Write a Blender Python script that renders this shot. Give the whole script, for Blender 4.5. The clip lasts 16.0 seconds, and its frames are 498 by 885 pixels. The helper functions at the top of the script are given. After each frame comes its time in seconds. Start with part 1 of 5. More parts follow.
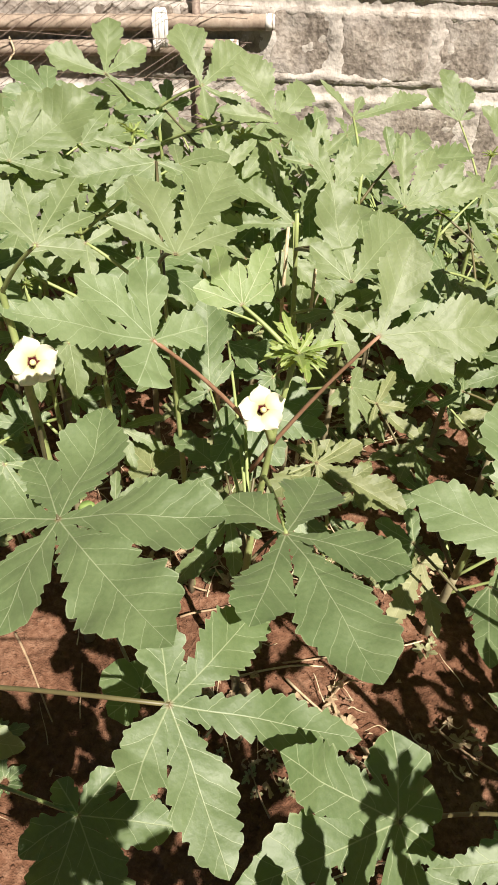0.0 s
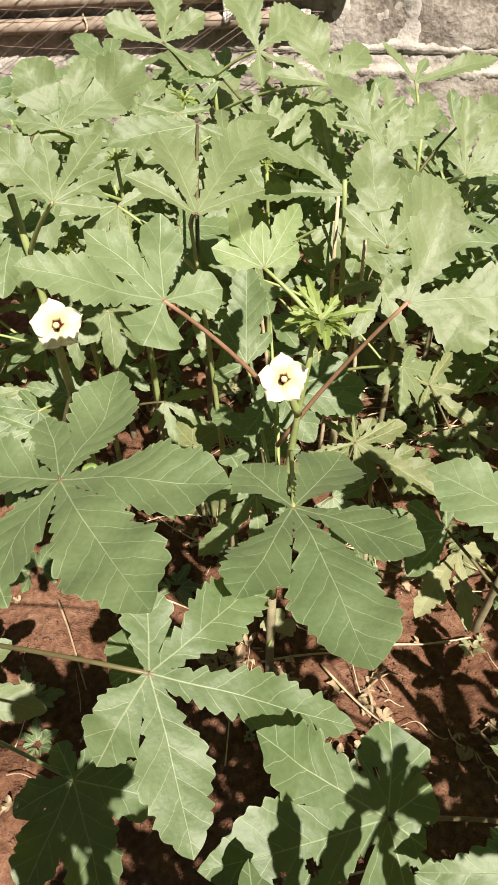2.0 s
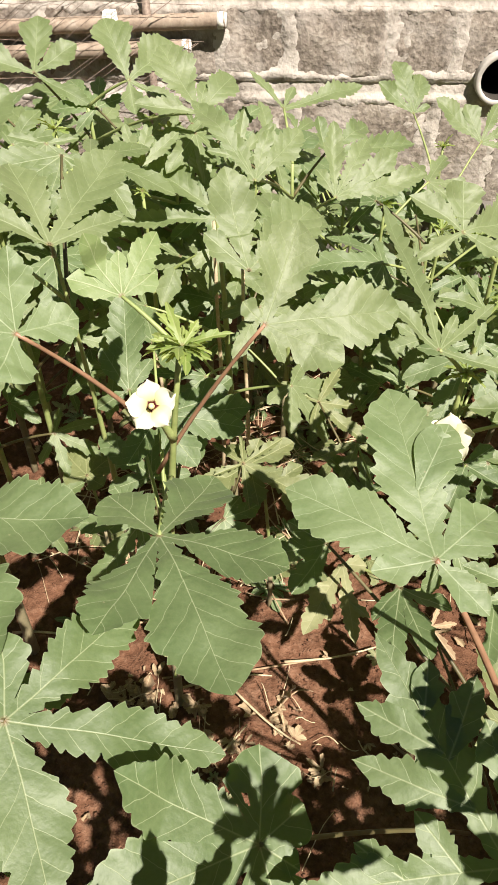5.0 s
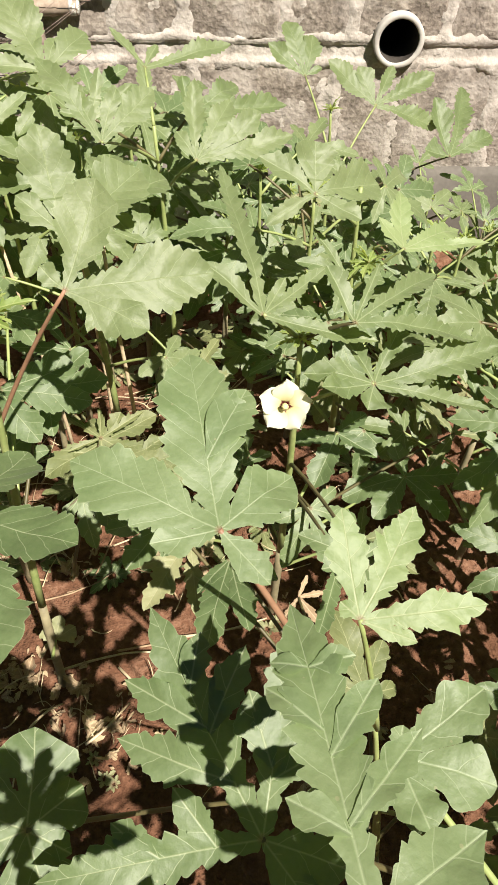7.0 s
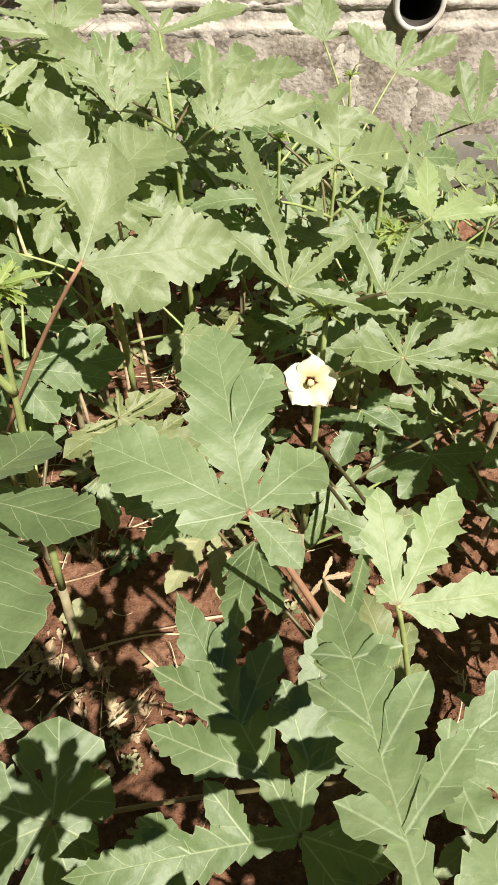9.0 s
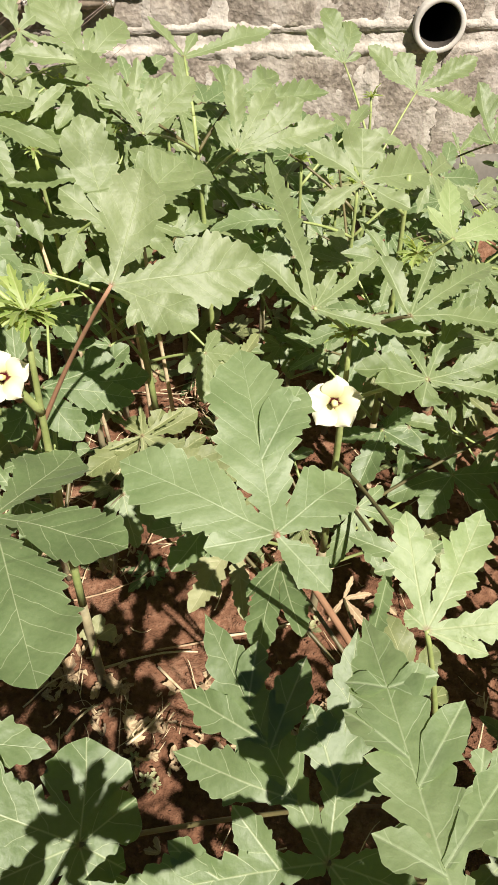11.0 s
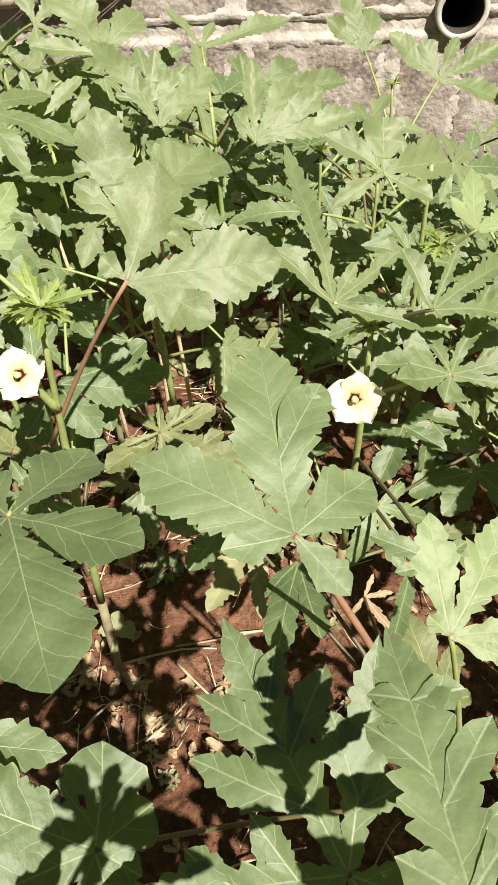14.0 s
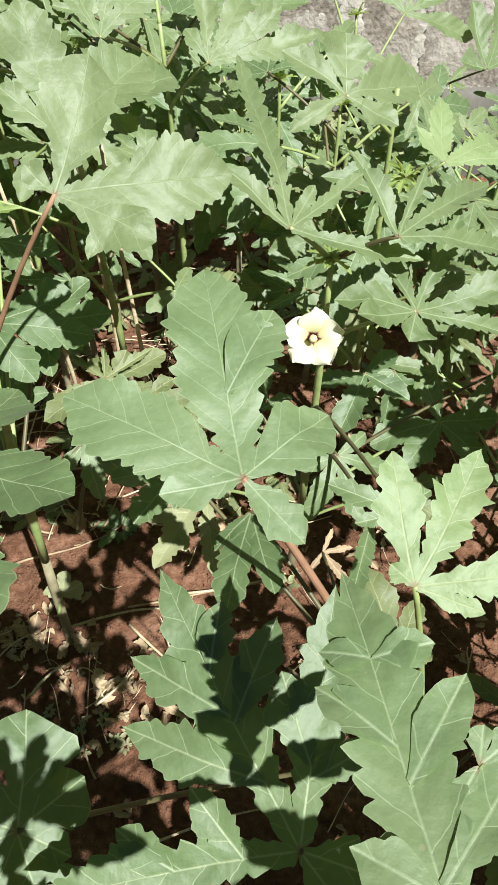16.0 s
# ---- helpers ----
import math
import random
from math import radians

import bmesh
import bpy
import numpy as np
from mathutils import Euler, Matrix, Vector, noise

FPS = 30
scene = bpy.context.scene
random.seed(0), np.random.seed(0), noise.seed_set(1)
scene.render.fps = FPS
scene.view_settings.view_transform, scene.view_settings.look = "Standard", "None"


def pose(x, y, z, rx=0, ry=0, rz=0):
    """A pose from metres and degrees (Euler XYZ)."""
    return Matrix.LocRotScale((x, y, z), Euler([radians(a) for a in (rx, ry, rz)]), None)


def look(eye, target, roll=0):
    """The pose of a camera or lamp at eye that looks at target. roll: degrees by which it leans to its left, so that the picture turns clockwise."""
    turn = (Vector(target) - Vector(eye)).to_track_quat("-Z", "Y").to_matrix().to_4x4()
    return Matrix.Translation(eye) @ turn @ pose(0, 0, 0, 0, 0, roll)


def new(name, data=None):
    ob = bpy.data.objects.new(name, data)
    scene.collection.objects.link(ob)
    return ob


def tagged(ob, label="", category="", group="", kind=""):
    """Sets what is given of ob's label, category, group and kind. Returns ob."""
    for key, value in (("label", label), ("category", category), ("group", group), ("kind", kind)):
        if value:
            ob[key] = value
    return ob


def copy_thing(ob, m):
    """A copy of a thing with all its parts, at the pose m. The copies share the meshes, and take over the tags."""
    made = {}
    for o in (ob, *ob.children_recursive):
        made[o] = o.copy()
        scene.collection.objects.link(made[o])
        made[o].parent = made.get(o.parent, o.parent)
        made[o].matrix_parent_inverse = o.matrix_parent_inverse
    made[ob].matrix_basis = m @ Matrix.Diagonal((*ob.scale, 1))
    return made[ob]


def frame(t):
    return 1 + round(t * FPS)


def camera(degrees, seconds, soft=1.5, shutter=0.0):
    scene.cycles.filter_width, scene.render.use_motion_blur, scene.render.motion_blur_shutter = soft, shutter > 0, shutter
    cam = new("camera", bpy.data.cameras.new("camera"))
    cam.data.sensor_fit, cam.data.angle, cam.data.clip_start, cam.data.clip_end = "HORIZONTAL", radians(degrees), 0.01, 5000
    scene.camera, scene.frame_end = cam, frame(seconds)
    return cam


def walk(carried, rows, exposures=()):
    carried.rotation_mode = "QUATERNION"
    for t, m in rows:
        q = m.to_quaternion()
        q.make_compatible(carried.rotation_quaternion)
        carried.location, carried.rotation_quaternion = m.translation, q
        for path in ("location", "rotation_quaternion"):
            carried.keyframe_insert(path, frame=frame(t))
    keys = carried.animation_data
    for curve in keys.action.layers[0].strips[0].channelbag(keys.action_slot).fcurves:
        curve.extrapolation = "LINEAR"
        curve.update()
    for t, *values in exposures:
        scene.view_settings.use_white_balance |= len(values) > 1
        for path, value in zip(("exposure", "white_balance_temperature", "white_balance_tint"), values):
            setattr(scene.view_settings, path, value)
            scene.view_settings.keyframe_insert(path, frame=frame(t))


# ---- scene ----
cam = camera(39.6, 16.0, soft=1.25)

PATH = [
    (0, (0.196, -0.002, 1.369), (0.146, 1.401, -0.056), 1.7),
    (0.5, (0.23, 0.015, 1.365), (0.011, 1.405, -0.057), 1.6),
    (1, (0.261, 0.033, 1.339), (-0.061, 1.366, -0.117), -0.9),
    (1.5, (0.269, 0.025, 1.327), (-0.025, 1.358, -0.136), -2.4),
    (2, (0.268, 0.014, 1.329), (-0.01, 1.368, -0.116), -2.9),
    (2.5, (0.265, 0.006, 1.334), (-0.007, 1.38, -0.094), -2.7),
    (3, (0.265, 0.005, 1.336), (0.002, 1.391, -0.081), -2.2),
    (3.5, (0.259, 0.007, 1.331), (0.017, 1.372, -0.111), -1.5),
    (4, (0.264, 0.006, 1.324), (0.002, 1.358, -0.127), -2.5),
    (4.5, (0.287, 0.014, 1.333), (0.1, 1.417, -0.08), -0.1),
    (5, (0.335, 0.026, 1.33), (0.254, 1.445, -0.077), -0.5),
    (7.5, (0.505, 0.05, 1.297), (0.54, 1.403, -0.175), 1.2),
    (8, (0.5, 0.06, 1.287), (0.506, 1.401, -0.197), 0.2),
    (8.5, (0.497, 0.064, 1.285), (0.492, 1.406, -0.198), -0.5),
    (9, (0.484, 0.062, 1.283), (0.474, 1.392, -0.21), -0.7),
    (9.5, (0.47, 0.066, 1.283), (0.418, 1.4, -0.206), -1.5),
    (12, (0.473, 0.064, 1.295), (0.425, 1.433, -0.162), -1.5),
    (12.5, (0.473, 0.071, 1.289), (0.438, 1.428, -0.179), -0.5),
    (13, (0.467, 0.075, 1.283), (0.373, 1.423, -0.192), -2.1),
    (13.5, (0.47, 0.076, 1.287), (0.389, 1.447, -0.168), -1.9),
    (14, (0.473, 0.078, 1.284), (0.366, 1.422, -0.194), -3.4),
    (14.5, (0.481, 0.091, 1.268), (0.425, 1.432, -0.214), -2.1),
    (15, (0.5, 0.103, 1.247), (0.494, 1.426, -0.253), -1.4),
    (15.5, (0.504, 0.105, 1.221), (0.519, 1.368, -0.329), -0.4),
    (16, (0.484, 0.104, 1.22), (0.485, 1.371, -0.327), 0.0),
]
walk(cam, [(t, look(eye, target, roll)) for t, eye, target, roll in PATH],
     exposures=((0, 0.98, 6500, 15), (5.2, 0.98, 6500, 15), (8, 0.98, 6450, 12.5), (9.5, 0.98, 6450, 11.5), (12, 0.98, 6500, 14.5), (14.6, 0.98, 6450, 14), (15.1, 0.98, 6150, 12), (15.5, 0.98, 5750, 7), (16, 0.98, 5750, 7)))

# ==== end of walk ====
# ---- world and sun ----
SUN_DIR = Vector((0.33, -0.48, 0.81)).normalized()
world = bpy.data.worlds.new("sky")
scene.world = world
world.use_nodes = True
_wn = world.node_tree.nodes
_sky = _wn.new("ShaderNodeTexSky")
_sky.sky_type = "NISHITA"
_sky.sun_disc = False
_sky.sun_elevation = math.asin(SUN_DIR.z)
_sky.sun_rotation = math.atan2(SUN_DIR.x, SUN_DIR.y)
world.node_tree.links.new(_sky.outputs[0], _wn["Background"].inputs[0])
_wn["Background"].inputs[1].default_value = 0.012
sun = new("sun", bpy.data.lights.new("sun", "SUN"))
sun.data.energy, sun.data.angle, sun.data.color = 5.4, radians(0.6), (1.0, 0.93, 0.82)
sun.matrix_world = look(SUN_DIR * 20, (0, 0, 0))


# ---- materials ----
def material(name):
    m = bpy.data.materials.new(name)
    m.use_nodes = True
    return m, m.node_tree.nodes, m.node_tree.links, m.node_tree.nodes["Principled BSDF"]


def node(ns, kind, **values):
    n = ns.new(kind)
    for k, v in values.items():
        n.inputs[k].default_value = v
    return n


def ramp(ns, *stops):
    r = ns.new("ShaderNodeValToRGB")
    while len(r.color_ramp.elements) < len(stops):
        r.color_ramp.elements.new(0.5)
    for e, (p, c) in zip(r.color_ramp.elements, stops):
        e.position, e.color = p, (*c, 1)
    return r


def math_node(ns, ls, op, a, b=None, clamp=False):
    n = ns.new("ShaderNodeMath")
    n.operation, n.use_clamp = op, clamp
    for i, v in enumerate((a, b)):
        if v is None:
            continue
        if isinstance(v, (int, float)):
            n.inputs[i].default_value = v
        else:
            ls.new(v, n.inputs[i])
    return n.outputs[0]


def mixed(ns, ls, fac, a, b, blend="MIX"):
    n = ns.new("ShaderNodeMix")
    n.data_type, n.blend_type = "RGBA", blend
    for i, v in ((0, fac), (6, a), (7, b)):
        if isinstance(v, (int, float)):
            n.inputs[i].default_value = v
        elif isinstance(v, tuple):
            n.inputs[i].default_value = (*v, 1)
        else:
            ls.new(v, n.inputs[i])
    return n.outputs[2]


def grainy(name, stops, scale=20.0, detail=6.0, rough=0.85, bump=0.3, dist=0.004, fine=120.0, metallic=0.0):
    """A plain surface with variation at two scales."""
    m, ns, ls, bsdf = material(name)
    co = ns.new("ShaderNodeTexCoord").outputs["Object"]
    n1, n2 = node(ns, "ShaderNodeTexNoise", Scale=scale, Detail=detail), node(ns, "ShaderNodeTexNoise", Scale=fine, Detail=4.0)
    ls.new(co, n1.inputs["Vector"]), ls.new(co, n2.inputs["Vector"])
    r = ramp(ns, *stops)
    both = math_node(ns, ls, "ADD", math_node(ns, ls, "MULTIPLY", n1.outputs[0], 0.7), math_node(ns, ls, "MULTIPLY", n2.outputs[0], 0.3))
    ls.new(both, r.inputs[0])
    ls.new(r.outputs[0], bsdf.inputs["Base Color"])
    b = node(ns, "ShaderNodeBump", Strength=bump, Distance=dist)
    ls.new(both, b.inputs["Height"]), ls.new(b.outputs[0], bsdf.inputs["Normal"])
    bsdf.inputs["Roughness"].default_value, bsdf.inputs["Metallic"].default_value = rough, metallic
    return m


def leaf_material(name, dark, light, vein, glow, through_share=0.3, rough=0.55):
    """Leaf blade: veins run along the lobes (UV: u along, v across, in units of 10 cm), two scales of mottling, light shines through."""
    m, ns, ls, bsdf = material(name)
    uv = ns.new("ShaderNodeUVMap")
    uv.uv_map = "veins"
    sep = ns.new("ShaderNodeSeparateXYZ")
    ls.new(uv.outputs[0], sep.inputs[0])
    u, v = math_node(ns, ls, "MODULO", sep.outputs[0], 3.0), sep.outputs[1]
    av = math_node(ns, ls, "ABSOLUTE", v)
    # midrib, tapering to the tip
    wide = math_node(ns, ls, "MAXIMUM", math_node(ns, ls, "SUBTRACT", 0.0122, math_node(ns, ls, "MULTIPLY", u, 0.005)), 0.0035)
    rib = math_node(ns, ls, "SUBTRACT", 1.0, math_node(ns, ls, "DIVIDE", av, wide), True)
    # side veins leave the midrib at a slant
    wob = node(ns, "ShaderNodeTexNoise", Scale=5.0, Detail=2.0)
    ls.new(uv.outputs[0], wob.inputs["Vector"])
    slant = math_node(ns, ls, "SUBTRACT", u, math_node(ns, ls, "MULTIPLY", av, 1.05))
    slant = math_node(ns, ls, "ADD", slant, math_node(ns, ls, "MULTIPLY", wob.outputs[0], 0.09))
    side_sign = math_node(ns, ls, "MULTIPLY", math_node(ns, ls, "SIGN", v), 0.07)
    saw = math_node(ns, ls, "PINGPONG", math_node(ns, ls, "ADD", slant, side_sign), 0.115)
    side = math_node(ns, ls, "SUBTRACT", 1.0, math_node(ns, ls, "DIVIDE", saw, 0.0066), True)
    # net of small veins
    vor = node(ns, "ShaderNodeTexVoronoi", Scale=22.0)
    vor.feature = "DISTANCE_TO_EDGE"
    ls.new(uv.outputs[0], vor.inputs["Vector"])
    net = math_node(ns, ls, "SUBTRACT", 1.0, math_node(ns, ls, "MULTIPLY", vor.outputs[0], 9.0), True)
    co = ns.new("ShaderNodeTexCoord").outputs["Object"]
    info = ns.new("ShaderNodeObjectInfo")
    shift = ns.new("ShaderNodeVectorMath")
    shift.operation = "ADD"
    ls.new(co, shift.inputs[0]), ls.new(info.outputs["Random"], shift.inputs[1])
    n1, n2 = node(ns, "ShaderNodeTexNoise", Scale=14.0, Detail=4.0), node(ns, "ShaderNodeTexNoise", Scale=210.0, Detail=4.0)
    n4 = node(ns, "ShaderNodeTexNoise", Scale=62.0, Detail=2.0)
    ls.new(shift.outputs[0], n4.inputs["Vector"])
    ls.new(shift.outputs[0], n1.inputs["Vector"]), ls.new(shift.outputs[0], n2.inputs["Vector"])
    mott = math_node(ns, ls, "ADD", math_node(ns, ls, "MULTIPLY", n1.outputs[0], 0.6), math_node(ns, ls, "MULTIPLY", n2.outputs[0], 0.4))
    mott = math_node(ns, ls, "ADD", mott, math_node(ns, ls, "MULTIPLY", math_node(ns, ls, "SUBTRACT", info.outputs["Random"], 0.5), 0.24))
    r = ramp(ns, (0.3, dark), (0.72, light))
    ls.new(mott, r.inputs[0])
    strong = math_node(ns, ls, "ADD", math_node(ns, ls, "MULTIPLY", rib, 0.9), math_node(ns, ls, "ADD", math_node(ns, ls, "MULTIPLY", side, 0.72), math_node(ns, ls, "MULTIPLY", net, 0.03)), True)
    col = mixed(ns, ls, strong, r.outputs[0], vein)
    # thin pale margin
    uv2 = ns.new("ShaderNodeUVMap")
    uv2.uv_map = "rim"
    sep2 = ns.new("ShaderNodeSeparateXYZ")
    ls.new(uv2.outputs[0], sep2.inputs[0])
    rim = math_node(ns, ls, "MULTIPLY", math_node(ns, ls, "SUBTRACT", sep2.outputs[0], 0.965), 14.0, True)
    col = mixed(ns, ls, rim, col, vein)
    # small pale specks and holes' rims
    sp = node(ns, "ShaderNodeTexVoronoi", Scale=38.0)
    ls.new(shift.outputs[0], sp.inputs["Vector"])
    speck = math_node(ns, ls, "LESS_THAN", sp.outputs["Distance"], 0.045)
    col = mixed(ns, ls, math_node(ns, ls, "MULTIPLY", speck, 0.5), col, (0.30, 0.30, 0.16))
    # reddish spot where the stalk meets the blade
    away = ns.new("ShaderNodeVectorMath")
    away.operation = "LENGTH"
    ls.new(co, away.inputs[0])
    spot = math_node(ns, ls, "SUBTRACT", 1.0, math_node(ns, ls, "MULTIPLY", away.outputs["Value"], 190.0), True)
    col = mixed(ns, ls, math_node(ns, ls, "MULTIPLY", spot, 0.9, True), col, (0.20, 0.10, 0.055))
    ls.new(col, bsdf.inputs["Base Color"])
    bsdf.inputs["Roughness"].default_value = rough
    bsdf.inputs["Specular IOR Level"].default_value = 0.75
    bsdf.inputs["Sheen Weight"].default_value = 0.05
    h = math_node(ns, ls, "SUBTRACT", math_node(ns, ls, "ADD", math_node(ns, ls, "ADD", math_node(ns, ls, "MULTIPLY", n4.outputs[0], 0.9), math_node(ns, ls, "MULTIPLY", math_node(ns, ls, "COSINE", math_node(ns, ls, "MULTIPLY", saw, 27.3)), -0.32)), math_node(ns, ls, "MULTIPLY", n2.outputs[0], 0.7)), math_node(ns, ls, "ADD", math_node(ns, ls, "MULTIPLY", rib, 0.35), math_node(ns, ls, "ADD", math_node(ns, ls, "MULTIPLY", side, 0.12), math_node(ns, ls, "MULTIPLY", net, 0.03))))
    b = node(ns, "ShaderNodeBump", Strength=0.5, Distance=0.0014)
    ls.new(h, b.inputs["Height"]), ls.new(b.outputs[0], bsdf.inputs["Normal"])
    tr = ns.new("ShaderNodeBsdfTranslucent")
    ls.new(mixed(ns, ls, 0.65, col, glow), tr.inputs[0])
    mx = node(ns, "ShaderNodeMixShader", Fac=through_share)
    ls.new(bsdf.outputs[0], mx.inputs[1]), ls.new(tr.outputs[0], mx.inputs[2])
    ls.new(mx.outputs[0], ns["Material Output"].inputs[0])
    return m


LEAF = leaf_material("okra leaf", (0.088, 0.138, 0.049), (0.155, 0.212, 0.088), (0.34, 0.40, 0.22), (0.22, 0.42, 0.03))
# paler copy of LEAF; partly holds the haze over the far leaves
LEAF_MID = leaf_material("light okra leaf", (0.114, 0.163, 0.058), (0.188, 0.234, 0.103), (0.28, 0.34, 0.17), (0.32, 0.46, 0.04), 0.32)
LEAF_BUD = leaf_material("yellow-green bud leaf", (0.18, 0.27, 0.06), (0.29, 0.37, 0.10), (0.36, 0.42, 0.15), (0.50, 0.58, 0.06), 0.4)
# brighter copy of the leaf colour: strong sun on some large leaves, painted in
LEAF_LIT = leaf_material("sunlit okra leaf", (0.122, 0.186, 0.070), (0.196, 0.258, 0.118), (0.31, 0.385, 0.21), (0.34, 0.48, 0.06), 0.32)
LEAF_YOUNG = leaf_material("young okra leaf", (0.17, 0.245, 0.085), (0.26, 0.33, 0.14), (0.36, 0.42, 0.22), (0.38, 0.50, 0.08), 0.32)
LEAF_OLD = leaf_material("weed leaf", (0.12, 0.15, 0.05), (0.20, 0.22, 0.09), (0.32, 0.34, 0.16), (0.25, 0.32, 0.06), 0.25, 0.6)
LEAF_PALE = leaf_material("pale yellow-green leaf", (0.20, 0.215, 0.095), (0.30, 0.31, 0.15), (0.36, 0.36, 0.20), (0.40, 0.42, 0.10), 0.25, 0.65)
LEAF_DRY = leaf_material("dry leaf", (0.24, 0.165, 0.09), (0.44, 0.34, 0.20), (0.46, 0.36, 0.22), (0.45, 0.30, 0.12), 0.15, 0.8)
STEM = grainy("green stem", ((0.3, (0.185, 0.245, 0.075)), (0.7, (0.31, 0.36, 0.14))), 30, bump=0.2, rough=0.5, dist=0.002)
STEM_PALE = grainy("pale stem", ((0.3, (0.165, 0.145, 0.08)), (0.7, (0.29, 0.255, 0.15))), 40, bump=0.3, rough=0.6, dist=0.002)
STALK = grainy("brown-green leaf stalk", ((0.3, (0.062, 0.054, 0.024)), (0.7, (0.135, 0.118, 0.048))), 25, bump=0.2, rough=0.5, dist=0.002)
PETIOLE = grainy("reddish leaf stalk", ((0.3, (0.19, 0.105, 0.060)), (0.7, (0.33, 0.190, 0.115))), 25, bump=0.2, rough=0.5, dist=0.002)


def petal_material():
    m, ns, ls, bsdf = material("cream petal")
    uv = ns.new("ShaderNodeUVMap")
    sep = ns.new("ShaderNodeSeparateXYZ")
    ls.new(uv.outputs[0], sep.inputs[0])
    n = node(ns, "ShaderNodeTexNoise", Scale=9.0, Detail=3.0)
    ls.new(uv.outputs[0], n.inputs["Vector"])
    r = ramp(ns, (0.0, (0.10, 0.004, 0.012)), (0.15, (0.12, 0.010, 0.015)), (0.22, (0.74, 0.70, 0.36)), (0.5, (0.86, 0.85, 0.62)), (1.0, (0.88, 0.88, 0.72)))
    ls.new(math_node(ns, ls, "ADD", sep.outputs[0], math_node(ns, ls, "MULTIPLY", math_node(ns, ls, "SUBTRACT", n.outputs[0], 0.5), 0.08)), r.inputs[0])
    ls.new(r.outputs[0], bsdf.inputs["Base Color"])
    bsdf.inputs["Roughness"].default_value = 0.6
    tr = ns.new("ShaderNodeBsdfTranslucent")
    ls.new(r.outputs[0], tr.inputs[0])
    mx = node(ns, "ShaderNodeMixShader", Fac=0.45)
    ls.new(bsdf.outputs[0], mx.inputs[1]), ls.new(tr.outputs[0], mx.inputs[2])
    ls.new(mx.outputs[0], ns["Material Output"].inputs[0])
    return m


PETAL = petal_material()
STAMEN = grainy("pale stamen column", ((0.3, (0.60, 0.52, 0.20)), (0.7, (0.75, 0.68, 0.34))), 200, rough=0.6)
POD = grainy("ribbed green pod", ((0.3, (0.16, 0.25, 0.06)), (0.7, (0.26, 0.36, 0.11))), 60, rough=0.5)


def soil_material():
    m, ns, ls, bsdf = material("red soil")
    co = ns.new("ShaderNodeTexCoord").outputs["Object"]
    n1, n2, n3 = (node(ns, "ShaderNodeTexNoise", Scale=s, Detail=d) for s, d in ((3.5, 5.0), (70.0, 8.0), (300.0, 4.0)))
    vor = node(ns, "ShaderNodeTexVoronoi", Scale=70.0)
    for n in (n1, n2, n3, vor):
        ls.new(co, n.inputs["Vector"])
    mix = math_node(ns, ls, "ADD", math_node(ns, ls, "MULTIPLY", n1.outputs[0], 0.45), math_node(ns, ls, "ADD", math_node(ns, ls, "MULTIPLY", n2.outputs[0], 0.4), math_node(ns, ls, "MULTIPLY", n3.outputs[0], 0.15)))
    r = ramp(ns, (0.33, (0.062, 0.028, 0.015)), (0.5, (0.140, 0.068, 0.039)), (0.66, (0.255, 0.145, 0.092)))
    ls.new(mix, r.inputs[0])
    ls.new(r.outputs[0], bsdf.inputs["Base Color"])
    bsdf.inputs["Roughness"].default_value = 0.95
    bsdf.inputs["Specular IOR Level"].default_value = 0.15
    h = math_node(ns, ls, "ADD", math_node(ns, ls, "MULTIPLY", n2.outputs[0], 0.8), math_node(ns, ls, "ADD", math_node(ns, ls, "MULTIPLY", n3.outputs[0], 0.35), math_node(ns, ls, "MULTIPLY", vor.outputs[0], 0.08)))
    b = node(ns, "ShaderNodeBump", Strength=0.9, Distance=0.011)
    ls.new(h, b.inputs["Height"]), ls.new(b.outputs[0], bsdf.inputs["Normal"])
    return m


SOIL = soil_material()


